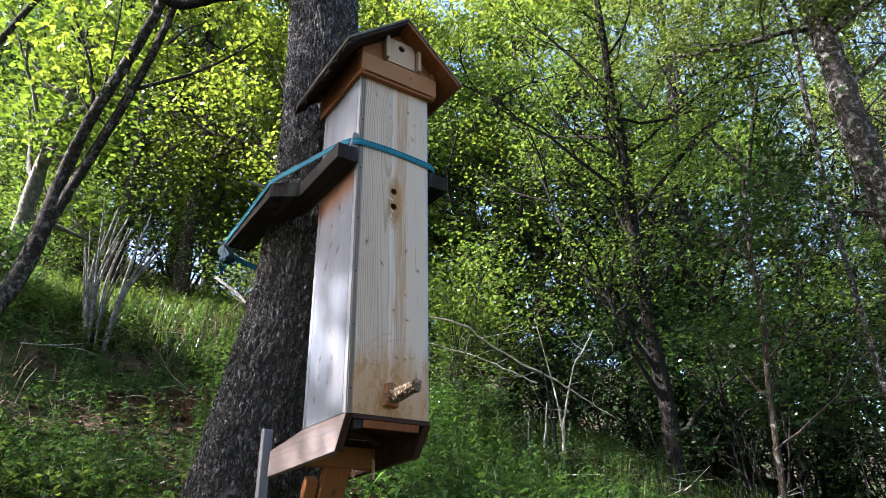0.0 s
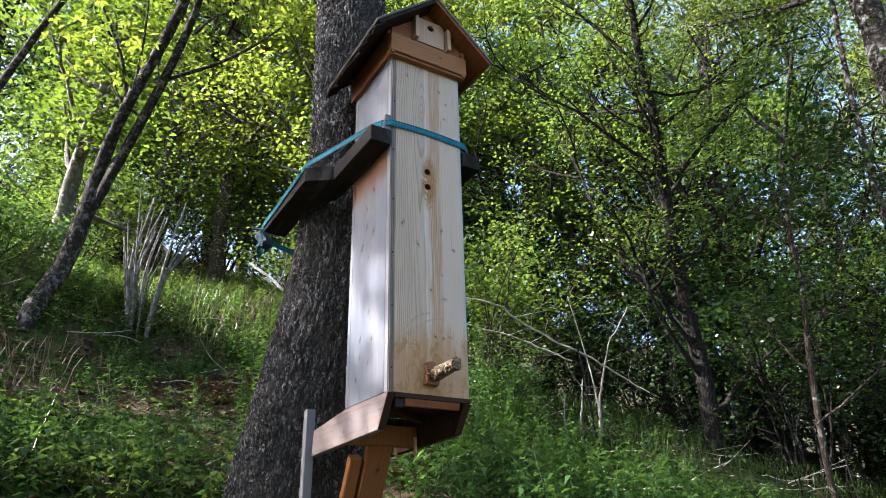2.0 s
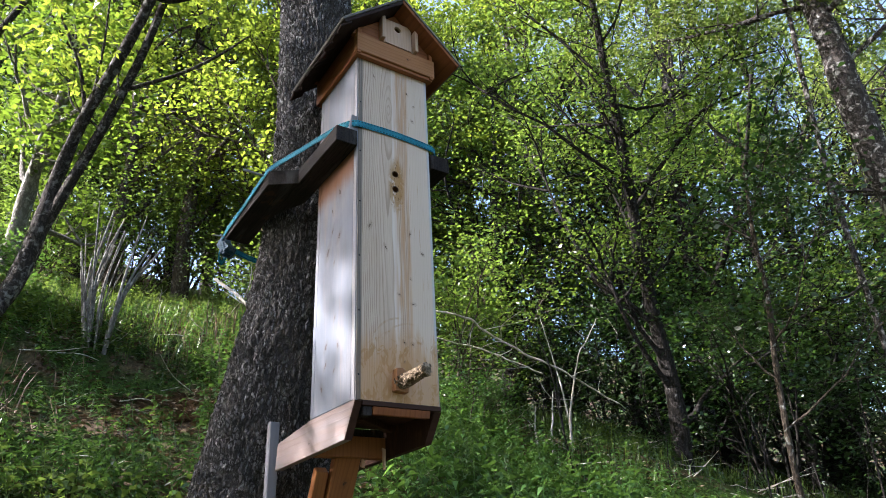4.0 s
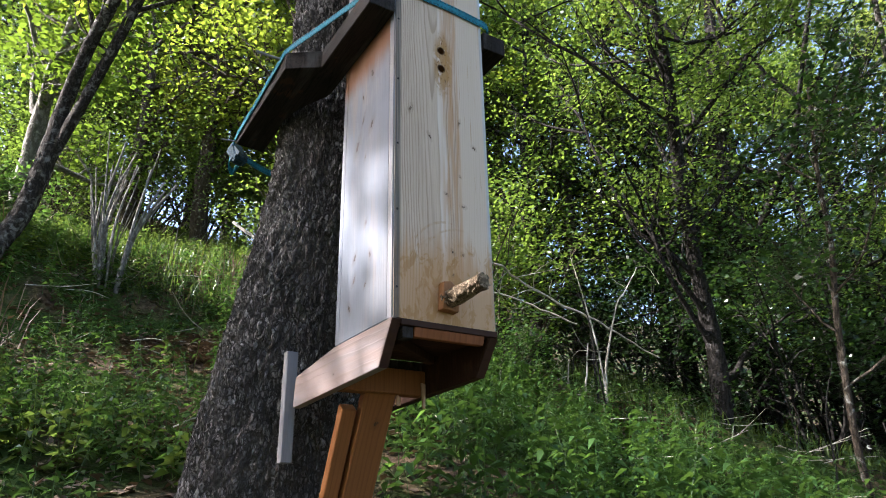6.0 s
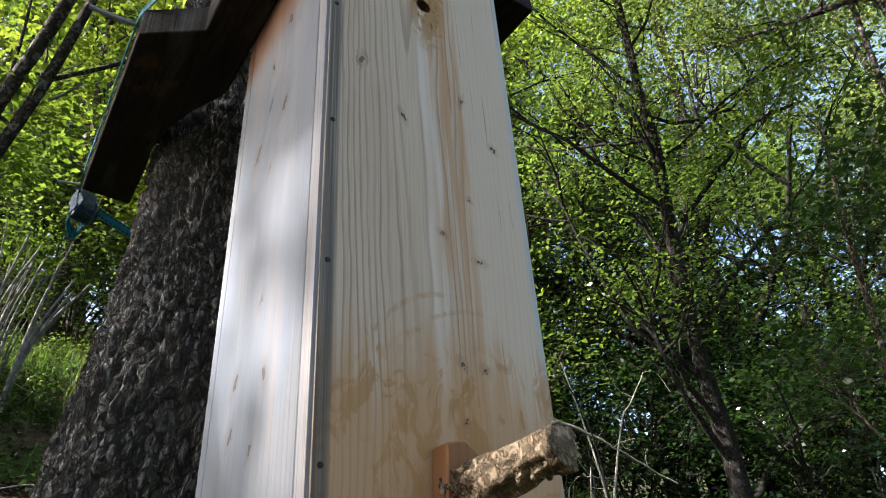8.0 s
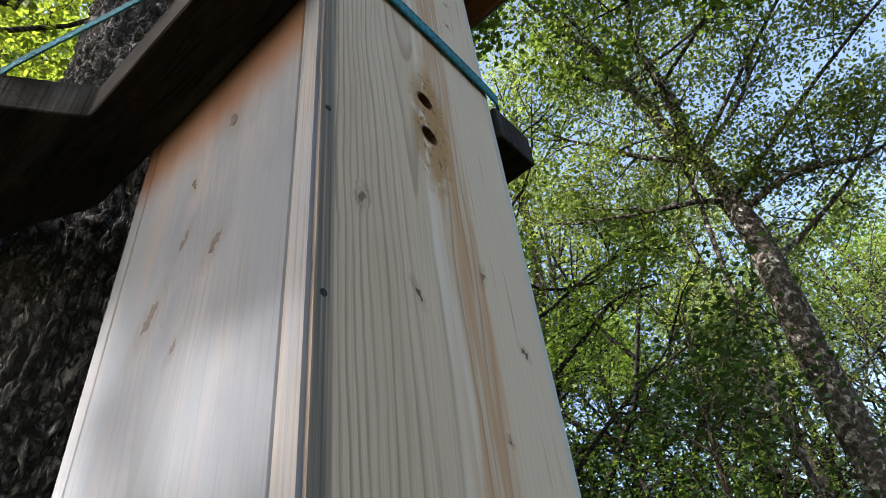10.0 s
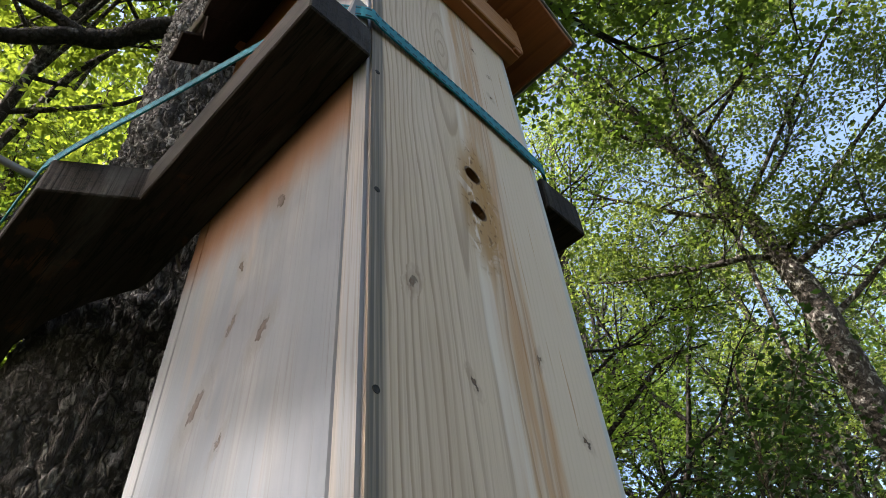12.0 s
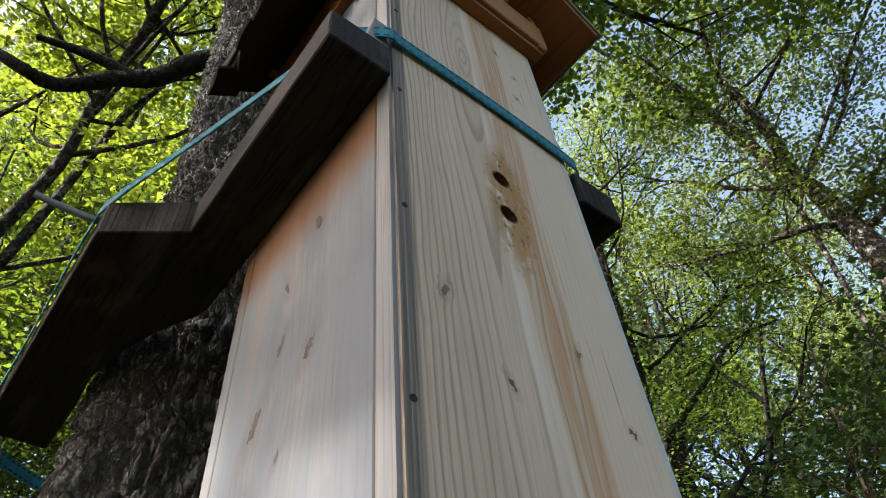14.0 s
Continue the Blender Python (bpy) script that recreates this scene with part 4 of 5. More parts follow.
wedge = empty("wedge_block", pose(-0.017, 0.014, HIVE_Z + ARM1 + 0.0005), "small grey wooden wedge under the strap", "block")
part("block", prism([(-0.016, 0.0), (0.015, 0.0), (0.0155, 0.066), (-0.006, 0.066)], "y", -0.014, 0.03, 0.002), M_OLD2, wedge)

M_STRAP = strap_material()
M_RATCHET = metal_material("ratchet_dark", (0.02, 0.06, 0.09), 0.5, 0.2)


def ribbon(name, rows, width, parent, material, thick=0.0022, steps=8):
    """A webbing band along rows of x, y, z and, if given, the degrees by which it lies over from standing on edge."""
    line = spline([(*r, 0.0) if len(r) == 3 else r for r in rows], steps)
    lay, line = np.radians(line[:, 3]), line[:, :3]
    bm = bmesh.new()
    uv = bm.loops.layers.uv.new("UVMap")
    run = np.concatenate([[0], np.cumsum(np.linalg.norm(np.diff(line, axis=0), axis=1))])
    tang = np.gradient(line, axis=0)
    rings = []
    for p, t, a in zip(line, tang, lay):
        flat = Vector((t[1], -t[0], 0)).normalized()
        rise = Vector((0, 0, 1))
        out = (flat * math.cos(a) + rise * math.sin(a)) * thick / 2
        up = (rise * math.cos(a) - flat * math.sin(a)) * width / 2
        c = Vector(p)
        rings.append([bm.verts.new(c + s * out + w * up) for s, w in ((1, -1), (1, 1), (-1, 1), (-1, -1))])
    for i in range(len(rings) - 1):
        for a in range(4):
            b = (a + 1) % 4
            f = bm.faces.new((rings[i][a], rings[i][b], rings[i + 1][b], rings[i + 1][a]))
            va, vb = ((0, 1), (1, 1), (1, 0), (0, 0))[a]
            for loop, (s, w) in zip(f.loops, ((i, va), (i, vb), (i + 1, vb), (i + 1, va))):
                loop[uv].uv = (run[s], w)
    bmesh.ops.recalc_face_normals(bm, faces=bm.faces)
    return part(name, bm, material, parent)


strap = empty("ratchet_strap", pose(0, 0, HIVE_Z), "teal blue webbing strap with a ratchet, pulled tight", "strap")
ribbon("webbing", [(-0.036, 0.012, 0.972), (-0.006, -0.008, 0.974), (0.02, -0.006, 0.978), (0.15, -0.005, 0.981), (0.29, -0.005, 0.972), (0.322, 0.0, 0.966), (0.34, 0.03, 0.962),
                   (0.40, 0.20, 0.962), (0.484, 0.42, 0.955), (0.486, 0.90, 0.92)], 0.026, strap, M_STRAP)
ribbon("webbing", [(-0.034, 0.012, 0.972, 0), (-0.06, 0.06, 0.970, -5), (-0.12, 0.24, 0.964, -8), (-0.172, 0.39, 0.957, -5), (-0.1835, 0.45, 0.940, 0), (-0.1835, 0.70, 0.925), (-0.1835, 0.93, 0.912),
                   (-0.16, 1.0, 0.90), (0.0, 1.09, 0.89), (0.2, 1.12, 0.90), (0.42, 1.02, 0.91), (0.486, 0.93, 0.918)], 0.026, strap, M_STRAP)


def ratchet():
    r = part("ratchet", box(-0.024, 0.024, -0.055, 0.055, -0.02, 0.02, 0.006), M_RATCHET, strap, "dark ratchet buckle")
    r.matrix_basis = pose(-0.165, 0.965, 0.865, 55, 10, 15)
    bm = bmesh.new()
    for x in (-0.019, 0.019):
        box(x - 0.002, x + 0.002, -0.07, 0.055, -0.02, 0.024, 0.001, bm)
    bmesh.ops.create_cone(bm, cap_ends=True, segments=12, radius1=0.009, radius2=0.009, depth=0.05, matrix=Matrix.Translation((0, -0.06, 0)) @ Matrix.Rotation(math.pi / 2, 4, "Y"))
    h = part("lever", bm, M_RATCHET, r)
    h.matrix_basis = pose(0, 0, 0, -12, 0, 0)
    ribbon("tail", [(-0.175, 0.95, 0.87), (-0.19, 0.97, 0.83), (-0.17, 0.99, 0.80), (-0.15, 0.97, 0.835)], 0.028, strap, M_STRAP)


ratchet()

# ---- the big tree ----


def big_tree():
    thing = empty("big_tree", pose(0.05, 1.1, 1.75), "tall leaning tree with grey cracked bark, the hive strapped to it", "tree")
    base = np.array([0.05, 1.1, 1.75])
    rows = [(0.03, 1.42, 1.2, 0.40), (0.04, 1.25, 1.55, 0.32), (0.05, 1.13, 1.85, 0.275), (0.10, 1.0, 2.4, 0.268), (0.17, 0.82, 3.0, 0.268), (0.205, 0.735, 3.39, 0.27), (0.16, 0.655, 3.8, 0.225),
            (0.08, 0.585, 4.3, 0.178), (0.04, 0.55, 4.8, 0.16), (0.03, 0.53, 5.6, 0.15), (0.05, 0.6, 7.0, 0.13), (0.0, 0.8, 9.0, 0.10), (0.1, 1.0, 12.0, 0.05)]
    line = spline(rows, 56)
    line = line[line[:, 2] < 5.6]
    line[:, :3] -= base
    sides = 300
    v, q = tube_arrays(line, sides)
    axis = np.repeat(line[:, :3], sides, axis=0)
    th = np.tile(np.arange(sides) * 2 * np.pi / sides, len(line))
    h = np.empty(len(v))
    for i, (p, a) in enumerate(zip(v, th)):
        c, s, z = math.cos(a), math.sin(a), p[2]
        w = noise.noise(Vector((c * 2, s * 2, z * 2.2))) * 0.35
        near = noise.voronoi(Vector((c * 10.5 + w * 2.0, s * 10.5 - w * 2.0, z * 12.0 + w)))[0]
        crack = min(1.0, (near[1] - near[0]) * 2.6)
        flake = min(1.0, abs(noise.noise(Vector((c * 17 + w, s * 17 - w, z * 28.0)))) * 3.5)
        g = noise.noise(Vector((c * 36, s * 36, z * 75)))
        ridge = noise.noise(Vector((c * 5.5 + w, s * 5.5 + w, z * 1.6)))
        lump = noise.noise(Vector((c * 1.2, s * 1.2, z * 1.1)))
        h[i] = 0.009 * crack + 0.013 * flake + 0.006 * g + 0.010 * ridge + 0.022 * lump
    r = np.linalg.norm(v - axis, axis=1)
    v = axis + (v - axis) * ((r + h - 0.015) / r)[:, None]
    quads_mesh("trunk", v, q, M_BARK, thing, False)
    upper = spline(rows, 10)
    upper = upper[upper[:, 2] > 5.5]
    upper[:, :3] -= base
    tubes_mesh("upper_trunk", [upper], M_BARK, thing, 16)
    rng = np.random.default_rng(5)
    lines, tips = [], []
    low = spline([(0.03, 0.60, 5.25, 0.050), (0.02, 0.9, 5.45, 0.048), (0.03, 1.22, 5.52, 0.046), (-0.09, 1.36, 5.46, 0.043), (-0.17, 1.45, 5.40, 0.040), (-0.31, 1.52, 5.34, 0.036),
                  (-0.47, 1.62, 5.27, 0.030), (-0.62, 1.62, 5.26, 0.026), (-0.95, 1.75, 5.5, 0.012)], 7)
    low2 = spline([(-0.24, 1.48, 5.37, 0.026), (-0.42, 1.52, 5.42, 0.022), (-0.62, 1.55, 5.40, 0.012)], 6)
    for e in (low, low2):
        e[:, :3] -= base
    tubes_mesh("low_branch", [low], M_BARK_DARK, thing, 9, "dark crooked low branch", 0.06, 3)
    tubes_mesh("low_branch", [low2], M_BARK_DARK, thing, 8, "", 0.05, 4)
    for i in range(13):
        k = int((0.42 + 0.55 * i / 13) * (len(upper) - 1))
        az = i * 2.4
        l, t = grow(rng, upper[k, :3], (math.cos(az) + 0.6, math.sin(az) + 0.15, 0.3), 3.2 * rng.uniform(0.7, 1.15), 0.035, 5, 4)
        lines += l
        tips += t
    # limbs that hang out over the clearing
    for rows2 in ([(0.05, 0.6, 7.0, 0.05), (1.4, 0.55, 7.7, 0.04), (2.6, 0.4, 8.1, 0.03), (3.6, 0.1, 8.3, 0.015)], [(0.04, 0.65, 7.6, 0.05), (1.7, 0.1, 8.1, 0.04), (2.9, -0.5, 8.2, 0.03), (3.8, -1.1, 8.0, 0.015)],
                  [(0.03, 0.7, 8.2, 0.04), (1.6, 1.0, 8.9, 0.03), (3.0, 1.2, 9.3, 0.015)], [(0.04, 0.65, 8.0, 0.05), (1.5, -0.6, 8.6, 0.04), (3.2, -1.6, 8.8, 0.02)]):
        e = spline(rows2, 6)
        e[:, :3] -= base
        lines.append(e)
        for i in range(5, len(e)):
            l, t = grow(rng, e[i, :3], rng.normal(0, 1, 3) * np.array([1, 1, 0.4]), 0.9, 0.012, 3, 3)
            lines += l
            tips += t
    tagged(tubes_mesh("branch_mass", lines, M_BARK_DARK, thing, 4), kind="stuff")
    v, q = crown(rng, tips, 9, 0.12, 0.075)
    quads_mesh("crown", v, q, L_MID, thing)


big_tree()

# ---- trees that stand singly ----
tree("leaning_tree", [(-0.97, 4.38, 3.30, 0.115), (-1.04, 4.42, 3.52, 0.098), (-1.11, 4.46, 3.72, 0.090), (-1.11, 4.52, 3.92, 0.085), (-1.05, 4.6, 4.15, 0.083), (-0.95, 4.64, 4.44, 0.08), (-0.88, 4.6, 4.85, 0.077), (-0.83, 4.52, 5.42, 0.060), (-0.72, 4.2, 5.97, 0.053), (-0.57, 3.88, 6.42, 0.049),
                      (-0.43, 3.50, 6.92, 0.046), (-0.42, 3.2, 7.4, 0.042), (-0.36, 2.8, 7.8, 0.043), (-0.33, 2.4, 8.1, 0.039), (-0.2, 1.9, 9.0, 0.019)], M_BARK_LEAN, L_MAPLE, 21, lobed=True, limbs=20, span=(0.72, 1.0), reach=2.3,
     per_tip=5, size=0.085, bushy=0.06, lift=0.2, extra=[[(-0.90, 4.62, 4.72, 0.050), (-0.76, 4.48, 5.22, 0.048), (-0.62, 4.27, 5.68, 0.045), (-0.47, 4.0, 6.2, 0.041), (-0.37, 3.72, 6.59, 0.036), (-0.29, 3.55, 7.1, 0.033), (-0.2, 3.25, 7.5, 0.029), (-0.05, 2.98, 7.74, 0.019)],
            [(-0.50, 4.02, 6.21, 0.025), (-0.04, 3.80, 6.45, 0.019), (0.25, 3.59, 6.64, 0.014), (0.47, 3.38, 6.82, 0.008)],
            [(-0.72, 4.2, 5.97, 0.019), (-0.85, 4.1, 6.4, 0.016), (-1.05, 4.0, 6.75, 0.008)], [(-0.70, 4.2, 6.0, 0.016), (-0.70, 4.0, 6.6, 0.011), (-0.75, 3.8, 7.2, 0.008)]],
     label="forked tree with dark bark leaning over the slope")
tree("leaning_tree", [(5.75, 3.5, 2.2, 0.15), (5.62, 3.25, 2.75, 0.115), (5.57, 3.13, 3.6, 0.098), (5.33, 3.02, 4.6, 0.08), (5.0, 2.78, 5.6, 0.068), (4.6, 2.43, 6.55, 0.056), (4.3, 2.25, 7.05, 0.043),
                      (4.1, 2.1, 8.3, 0.036), (4.0, 2.2, 10.5, 0.014)], M_BARK_DARK, L_MID, 22, limbs=21, span=(0.2, 1.0), reach=2.3, per_tip=9, spray=0.16, size=0.056,
     extra=[[(4.97, 2.60, 5.9, 0.036), (5.08, 2.07, 6.3, 0.032), (5.13, 1.69, 6.55, 0.025), (5.3, 1.29, 6.6, 0.014)]], label="dark slender tree leaning in the wood")
tree("birch_tree", [(6.5, 0.30, 1.0, 0.18), (6.2, 0.36, 3.0, 0.165), (5.86, 0.40, 4.6, 0.15), (5.55, 0.37, 5.43, 0.138), (5.40, 0.33, 5.78, 0.132), (5.30, 0.31, 6.05, 0.128), (5.27, 0.29, 6.32, 0.123), (5.29, 0.30, 6.66, 0.118),
                    (5.31, 0.35, 7.28, 0.10), (5.22, 0.37, 7.55, 0.085), (5.1, 0.47, 7.82, 0.072), (4.82, 0.57, 8.35, 0.06), (4.46, 0.68, 8.76, 0.05), (3.97, 0.90, 9.32, 0.035), (3.3, 1.2, 10.1, 0.012)],
     M_BARK_BIRCH, L_BIRCH, 23, limbs=13, span=(0.62, 1.0), reach=2.0, per_tip=15, spray=0.15, size=0.046, sides=14, rise=0.3,
     bushy=0.7, extra=[[(5.2, 0.46, 7.6, 0.03), (5.0, -0.4, 8.2, 0.025), (4.7, -1.2, 8.6, 0.02), (4.5, -2.0, 8.8, 0.01)], [(4.9, 0.45, 8.5, 0.03), (4.5, -0.6, 8.7, 0.022), (4.1, -1.4, 8.6, 0.01)],
            [(5.3, 0.36, 7.0, 0.03), (5.0, -0.6, 7.4, 0.024), (4.6, -1.4, 7.5, 0.018), (4.2, -2.0, 7.4, 0.008)],
            [(5.14, 0.42, 7.72, 0.075), (4.98, 0.36, 8.05, 0.068), (4.80, 0.32, 8.27, 0.062), (4.56, 0.32, 8.55, 0.045), (4.35, 0.32, 8.77, 0.036), (4.0, 0.1, 9.05, 0.03), (3.7, -0.1, 9.25, 0.02), (3.4, -0.3, 9.6, 0.01)],
            [(5.22, 0.42, 7.05, 0.036), (5.05, 0.56, 7.03, 0.032), (4.96, 0.86, 7.10, 0.03), (5.04, 1.37, 7.40, 0.026), (5.12, 1.84, 7.70, 0.020), (5.4, 2.4, 8.3, 0.008)],
            [(5.3, 0.32, 6.86, 0.045), (5.2, -0.2, 6.9, 0.034), (5.26, -0.5, 6.85, 0.03), (5.30, -0.82, 6.75, 0.022), (5.4, -1.3, 6.9, 0.01)],
            [(5.28, 0.32, 6.2, 0.04), (5.5, -0.1, 6.5, 0.03), (5.6, -0.7, 6.9, 0.02), (5.6, -1.3, 7.5, 0.01)]], label="leaning birch with patchy pale grey bark")
tree("young_tree", [(6.0, 0.95, 1.6, 0.032), (5.62, 0.85, 3.6, 0.030), (5.40, 0.76, 5.0, 0.028), (5.38, 0.73, 5.5, 0.028), (5.40, 0.71, 6.1, 0.027), (5.42, 0.67, 6.68, 0.026), (5.44, 0.63, 7.2, 0.025), (5.32, 0.58, 7.56, 0.02), (5.0, 0.5, 8.3, 0.014), (4.7, 0.4, 9.0, 0.008)],
     M_BARK_BIRCH, L_BIRCH, 24, limbs=7, span=(0.72, 1.0), reach=1.3, per_tip=9, size=0.046, label="thin pale stemmed young tree")
tree("young_tree", [(4.95, 1.55, 1.9, 0.029), (4.69, 1.44, 2.55, 0.027), (4.61, 1.32, 3.46, 0.025), (4.52, 1.18, 4.02, 0.022), (4.37, 1.07, 4.6, 0.018), (4.3, 0.9, 5.6, 0.010)], M_BARK_MID, L_SHADED, 25, limbs=9,
     span=(0.25, 1.0), reach=1.2, per_tip=5, size=0.065, label="thin bare-stemmed young tree")
tree("pale_tree", [(-1.16, 7.1, 4.2, 0.12), (-1.12, 6.7, 4.9, 0.11), (-1.09, 6.5, 5.34, 0.10), (-1.06, 6.2, 6.08, 0.085), (-1.03, 6.02, 6.4, 0.07), (-0.92, 5.6, 7.2, 0.06), (-0.8, 5.2, 8.0, 0.025)], M_BARK_PALE, L_SLOPE, 26, limbs=9, span=(0.42, 1.0), reach=1.5, per_tip=7, size=0.09,
     label="pale barked tree leaning on the bank")
tree("maple_tree", [(-2.3, 5.2, 3.7, 0.045), (-1.9, 5.0, 6.0, 0.038), (-1.35, 4.7, 7.8, 0.03), (-0.8, 4.3, 8.9, 0.022), (-0.2, 3.8, 9.6, 0.012)], M_BARK_LEAN, L_MAPLE, 33, lobed=True, limbs=8, span=(0.62, 1.0), reach=1.5, per_tip=4, size=0.085, bushy=0.6,
     extra=[[(-1.35, 4.7, 7.8, 0.02), (-0.9, 3.9, 7.9, 0.016), (-0.6, 3.2, 7.8, 0.01), (-0.4, 2.7, 7.7, 0.006)]], label="slender maple arching over the slope")
# out of view, added in the sun's path to throw dappled shade on the hive
shade = tree("unseen_shade_tree", [(-9.6, 3.1, 4.5, 0.16), (-9.5, 3.1, 6.2, 0.14), (-9.4, 3.0, 9.2, 0.11), (-9.3, 2.9, 12.2, 0.07), (-9.2, 2.8, 14.7, 0.02)], M_BARK_MID, L_SHADED, 27, limbs=26, span=(0.3, 1.0), reach=2.8, per_tip=13, size=0.11,
     spray=0.16, sub=5, twigs=4, label="unseen tree added to dapple the sunlight on the hive")
tubes_mesh("lower_trunk", [np.array([(-0.1, 0.1, -2.0, 0.24), (-0.05, 0.05, -1.0, 0.19), (0, 0, 0.02, 0.162)])], M_BARK_MID, shade, 10)

# ---- the wood behind ----
def wood_tree(seed, leaf, bark, height, reach, size, per_tip, limbs, label):
    rng = np.random.default_rng(seed)
    lean = rng.normal(0, 0.05, 2)
    rows = [(lean[0] * h * h / height + 0.06 * math.sin(h * 1.3 + seed), lean[1] * h * h / height, h, 0.13 * (1 - 0.9 * h / height) + 0.012) for h in np.linspace(-0.4, height, 8)]
    rows = [tuple(r) for r in rows]
    return tree("wood_tree", rows, bark, leaf, seed, limbs=limbs, span=(0.16, 1.0), reach=reach, per_tip=per_tip, size=size, spray=0.18, origin=(0, 0, 0),
                label=label, group="trees of the wood", sides=7)


kinds = [wood_tree(41, L_MAPLE, M_BARK_MID, 9.0, 2.6, 0.105, 9, 19, "maple with sunlit yellow-green leaves"),
         wood_tree(42, L_SHADED, M_BARK_DARK, 8.0, 2.4, 0.08, 11, 19, "leafy tree of the wood, shade put into its leaf colour"),
         wood_tree(43, L_MID, M_BARK_DARK, 8.5, 2.5, 0.085, 9, 19, "leafy green tree of the wood"),
         wood_tree(44, L_BIRCH, M_BARK_DARK, 11.0, 2.4, 0.058, 10, 20, "tall small-leaved tree of the wood")]
# kind, x, y, turn, scale
SPOTS = [(0, 1.2, 8.6, 0, 1.0), (0, 3.0, 10.4, 80, 1.1), (2, -0.2, 11.0, 150, 1.2), (2, -0.9, 12.6, 210, 1.0), (0, 2.4, 7.2, 30, 0.85), (0, 0.2, 8.8, 10, 0.8),  (0, 4.6, 12.6, 33, 1.2), (2, 1.0, 16.5, 200, 1.4), (0, 3.6, 6.6, 77, 0.8), (3, 8.6, 4.6, 280, 1.25), (0, 9.6, 6.0, 10, 1.3), (0, 6.8, 6.4, 40, 1.05), (3, 7.0, 7.6, 25, 1.2), (3, -0.6, 14.0, 60, 1.2),
         (2, 4.4, 8.2, 120, 1.0), (0, 6.0, 7.4, 200, 0.9), (2, 5.2, 5.6, 300, 0.75), (1, 7.6, 5.4, 20, 0.7), (2, 8.6, 3.4, 90, 0.7), (3, 9.5, 6.5, 45, 1.1), (3, 10.6, 1.6, 140, 1.05), (3, 11.0, 4.0, 10, 1.1),
         (2, 7.2, 9.5, 260, 1.1), (3, 5.0, 11.5, 330, 1.2), (1, 9.2, 9.0, 75, 1.2), (2, 12.5, 0.0, 15, 1.1), (2, 12.5, 6.8, 190, 1.2), (3, 13.5, 3.0, 220, 1.2), (2, 1.8, 13.0, 100, 1.3),
         # the two near x = -4 are unseen, added to shade the bank
         (1, 11.0, -2.2, 310, 1.1), (2, 14.5, 9.0, 0, 1.4), (2, 8.5, 13.5, 50, 1.4), (3, 3.5, 16.5, 130, 1.4), (1, 16.5, 2.5, 70, 1.4), (1, 15.0, -3.0, 150, 1.3), (3, 11.6, -0.6, 45, 0.95), (2, 13.5, 5.5, 35, 1.0), (2, 15.0, 4.0, 85, 1.1), (3, 12.2, 2.6, 135, 0.8), (1, -4.0, 4.6, 15, 0.7), (1, -3.9, 3.5, 75, 0.55), (2, -1.8, 14.5, 20, 1.4), (2, -3.0, 12.0, 70, 1.3), (3, 13.2, -2.4, 95, 1.1), (3, 10.0, 0.6, 145, 0.8), (2, 16.0, -0.6, 15, 1.3),
         # unseen trees beside and behind the walk, added to shade the ground
         (2, -6.5, -1.5, 10, 1.25), (2, -8.5, -3.4, 50, 1.4), (2, -6.2, -4.4, 200, 1.3), (3, -4.6, -3.2, 90, 1.0), (2, -3.5, -7.0, 130, 1.4), (2, 5.0, -6.0, 260, 1.4), (1, 8.5, -4.5, 310, 1.3)]
for n, (kind, x, y, turn, s) in enumerate(SPOTS):
    m = pose(x, y, float(ground_height(x, y)), 0, 0, turn) @ Matrix.Diagonal((s, s, s, 1))
    ob = copy_thing(kinds[kind], m)
    ob.matrix_basis = m
# the four first trees stand out of the walk, farther down
for ob, (x, y, turn, s) in zip(kinds, [(-7.0, -9.0, 40, 0.95), (-11.5, -7.5, 0, 1.0), (6.5, -8.5, 0, 1.1), (13.0, -8.0, 60, 1.0)]):
    ob.matrix_basis = pose(x, y, float(ground_height(x, y)), 0, 0, turn) @ Matrix.Diagonal((s, s, s, 1))

# ---- shrubs ----


def shrub(seed, leaf, bark, stems, height, size, per_tip, label, spread=0.5):
    rng = np.random.default_rng(seed)
    thing = empty("shrub", pose(0, 0, 0), label, "shrub", "shrubs")
    lines, tips = [], []
    for i in range(stems):
        az = i * 2.4
        l, t = grow(rng, (0.1 * math.cos(az), 0.1 * math.sin(az), -0.1), (spread * math.cos(az), spread * math.sin(az), 1.0), height * rng.uniform(0.7, 1.1), 0.018, 5, 3, 0.05)
        lines += l
        tips += t
    tagged(tubes_mesh("stem_mass", lines, bark, thing, 4), kind="stuff")
    v, q = crown(rng, tips, per_tip, 0.16, size)
    quads_mesh("foliage", v, q, leaf, thing)
    return thing


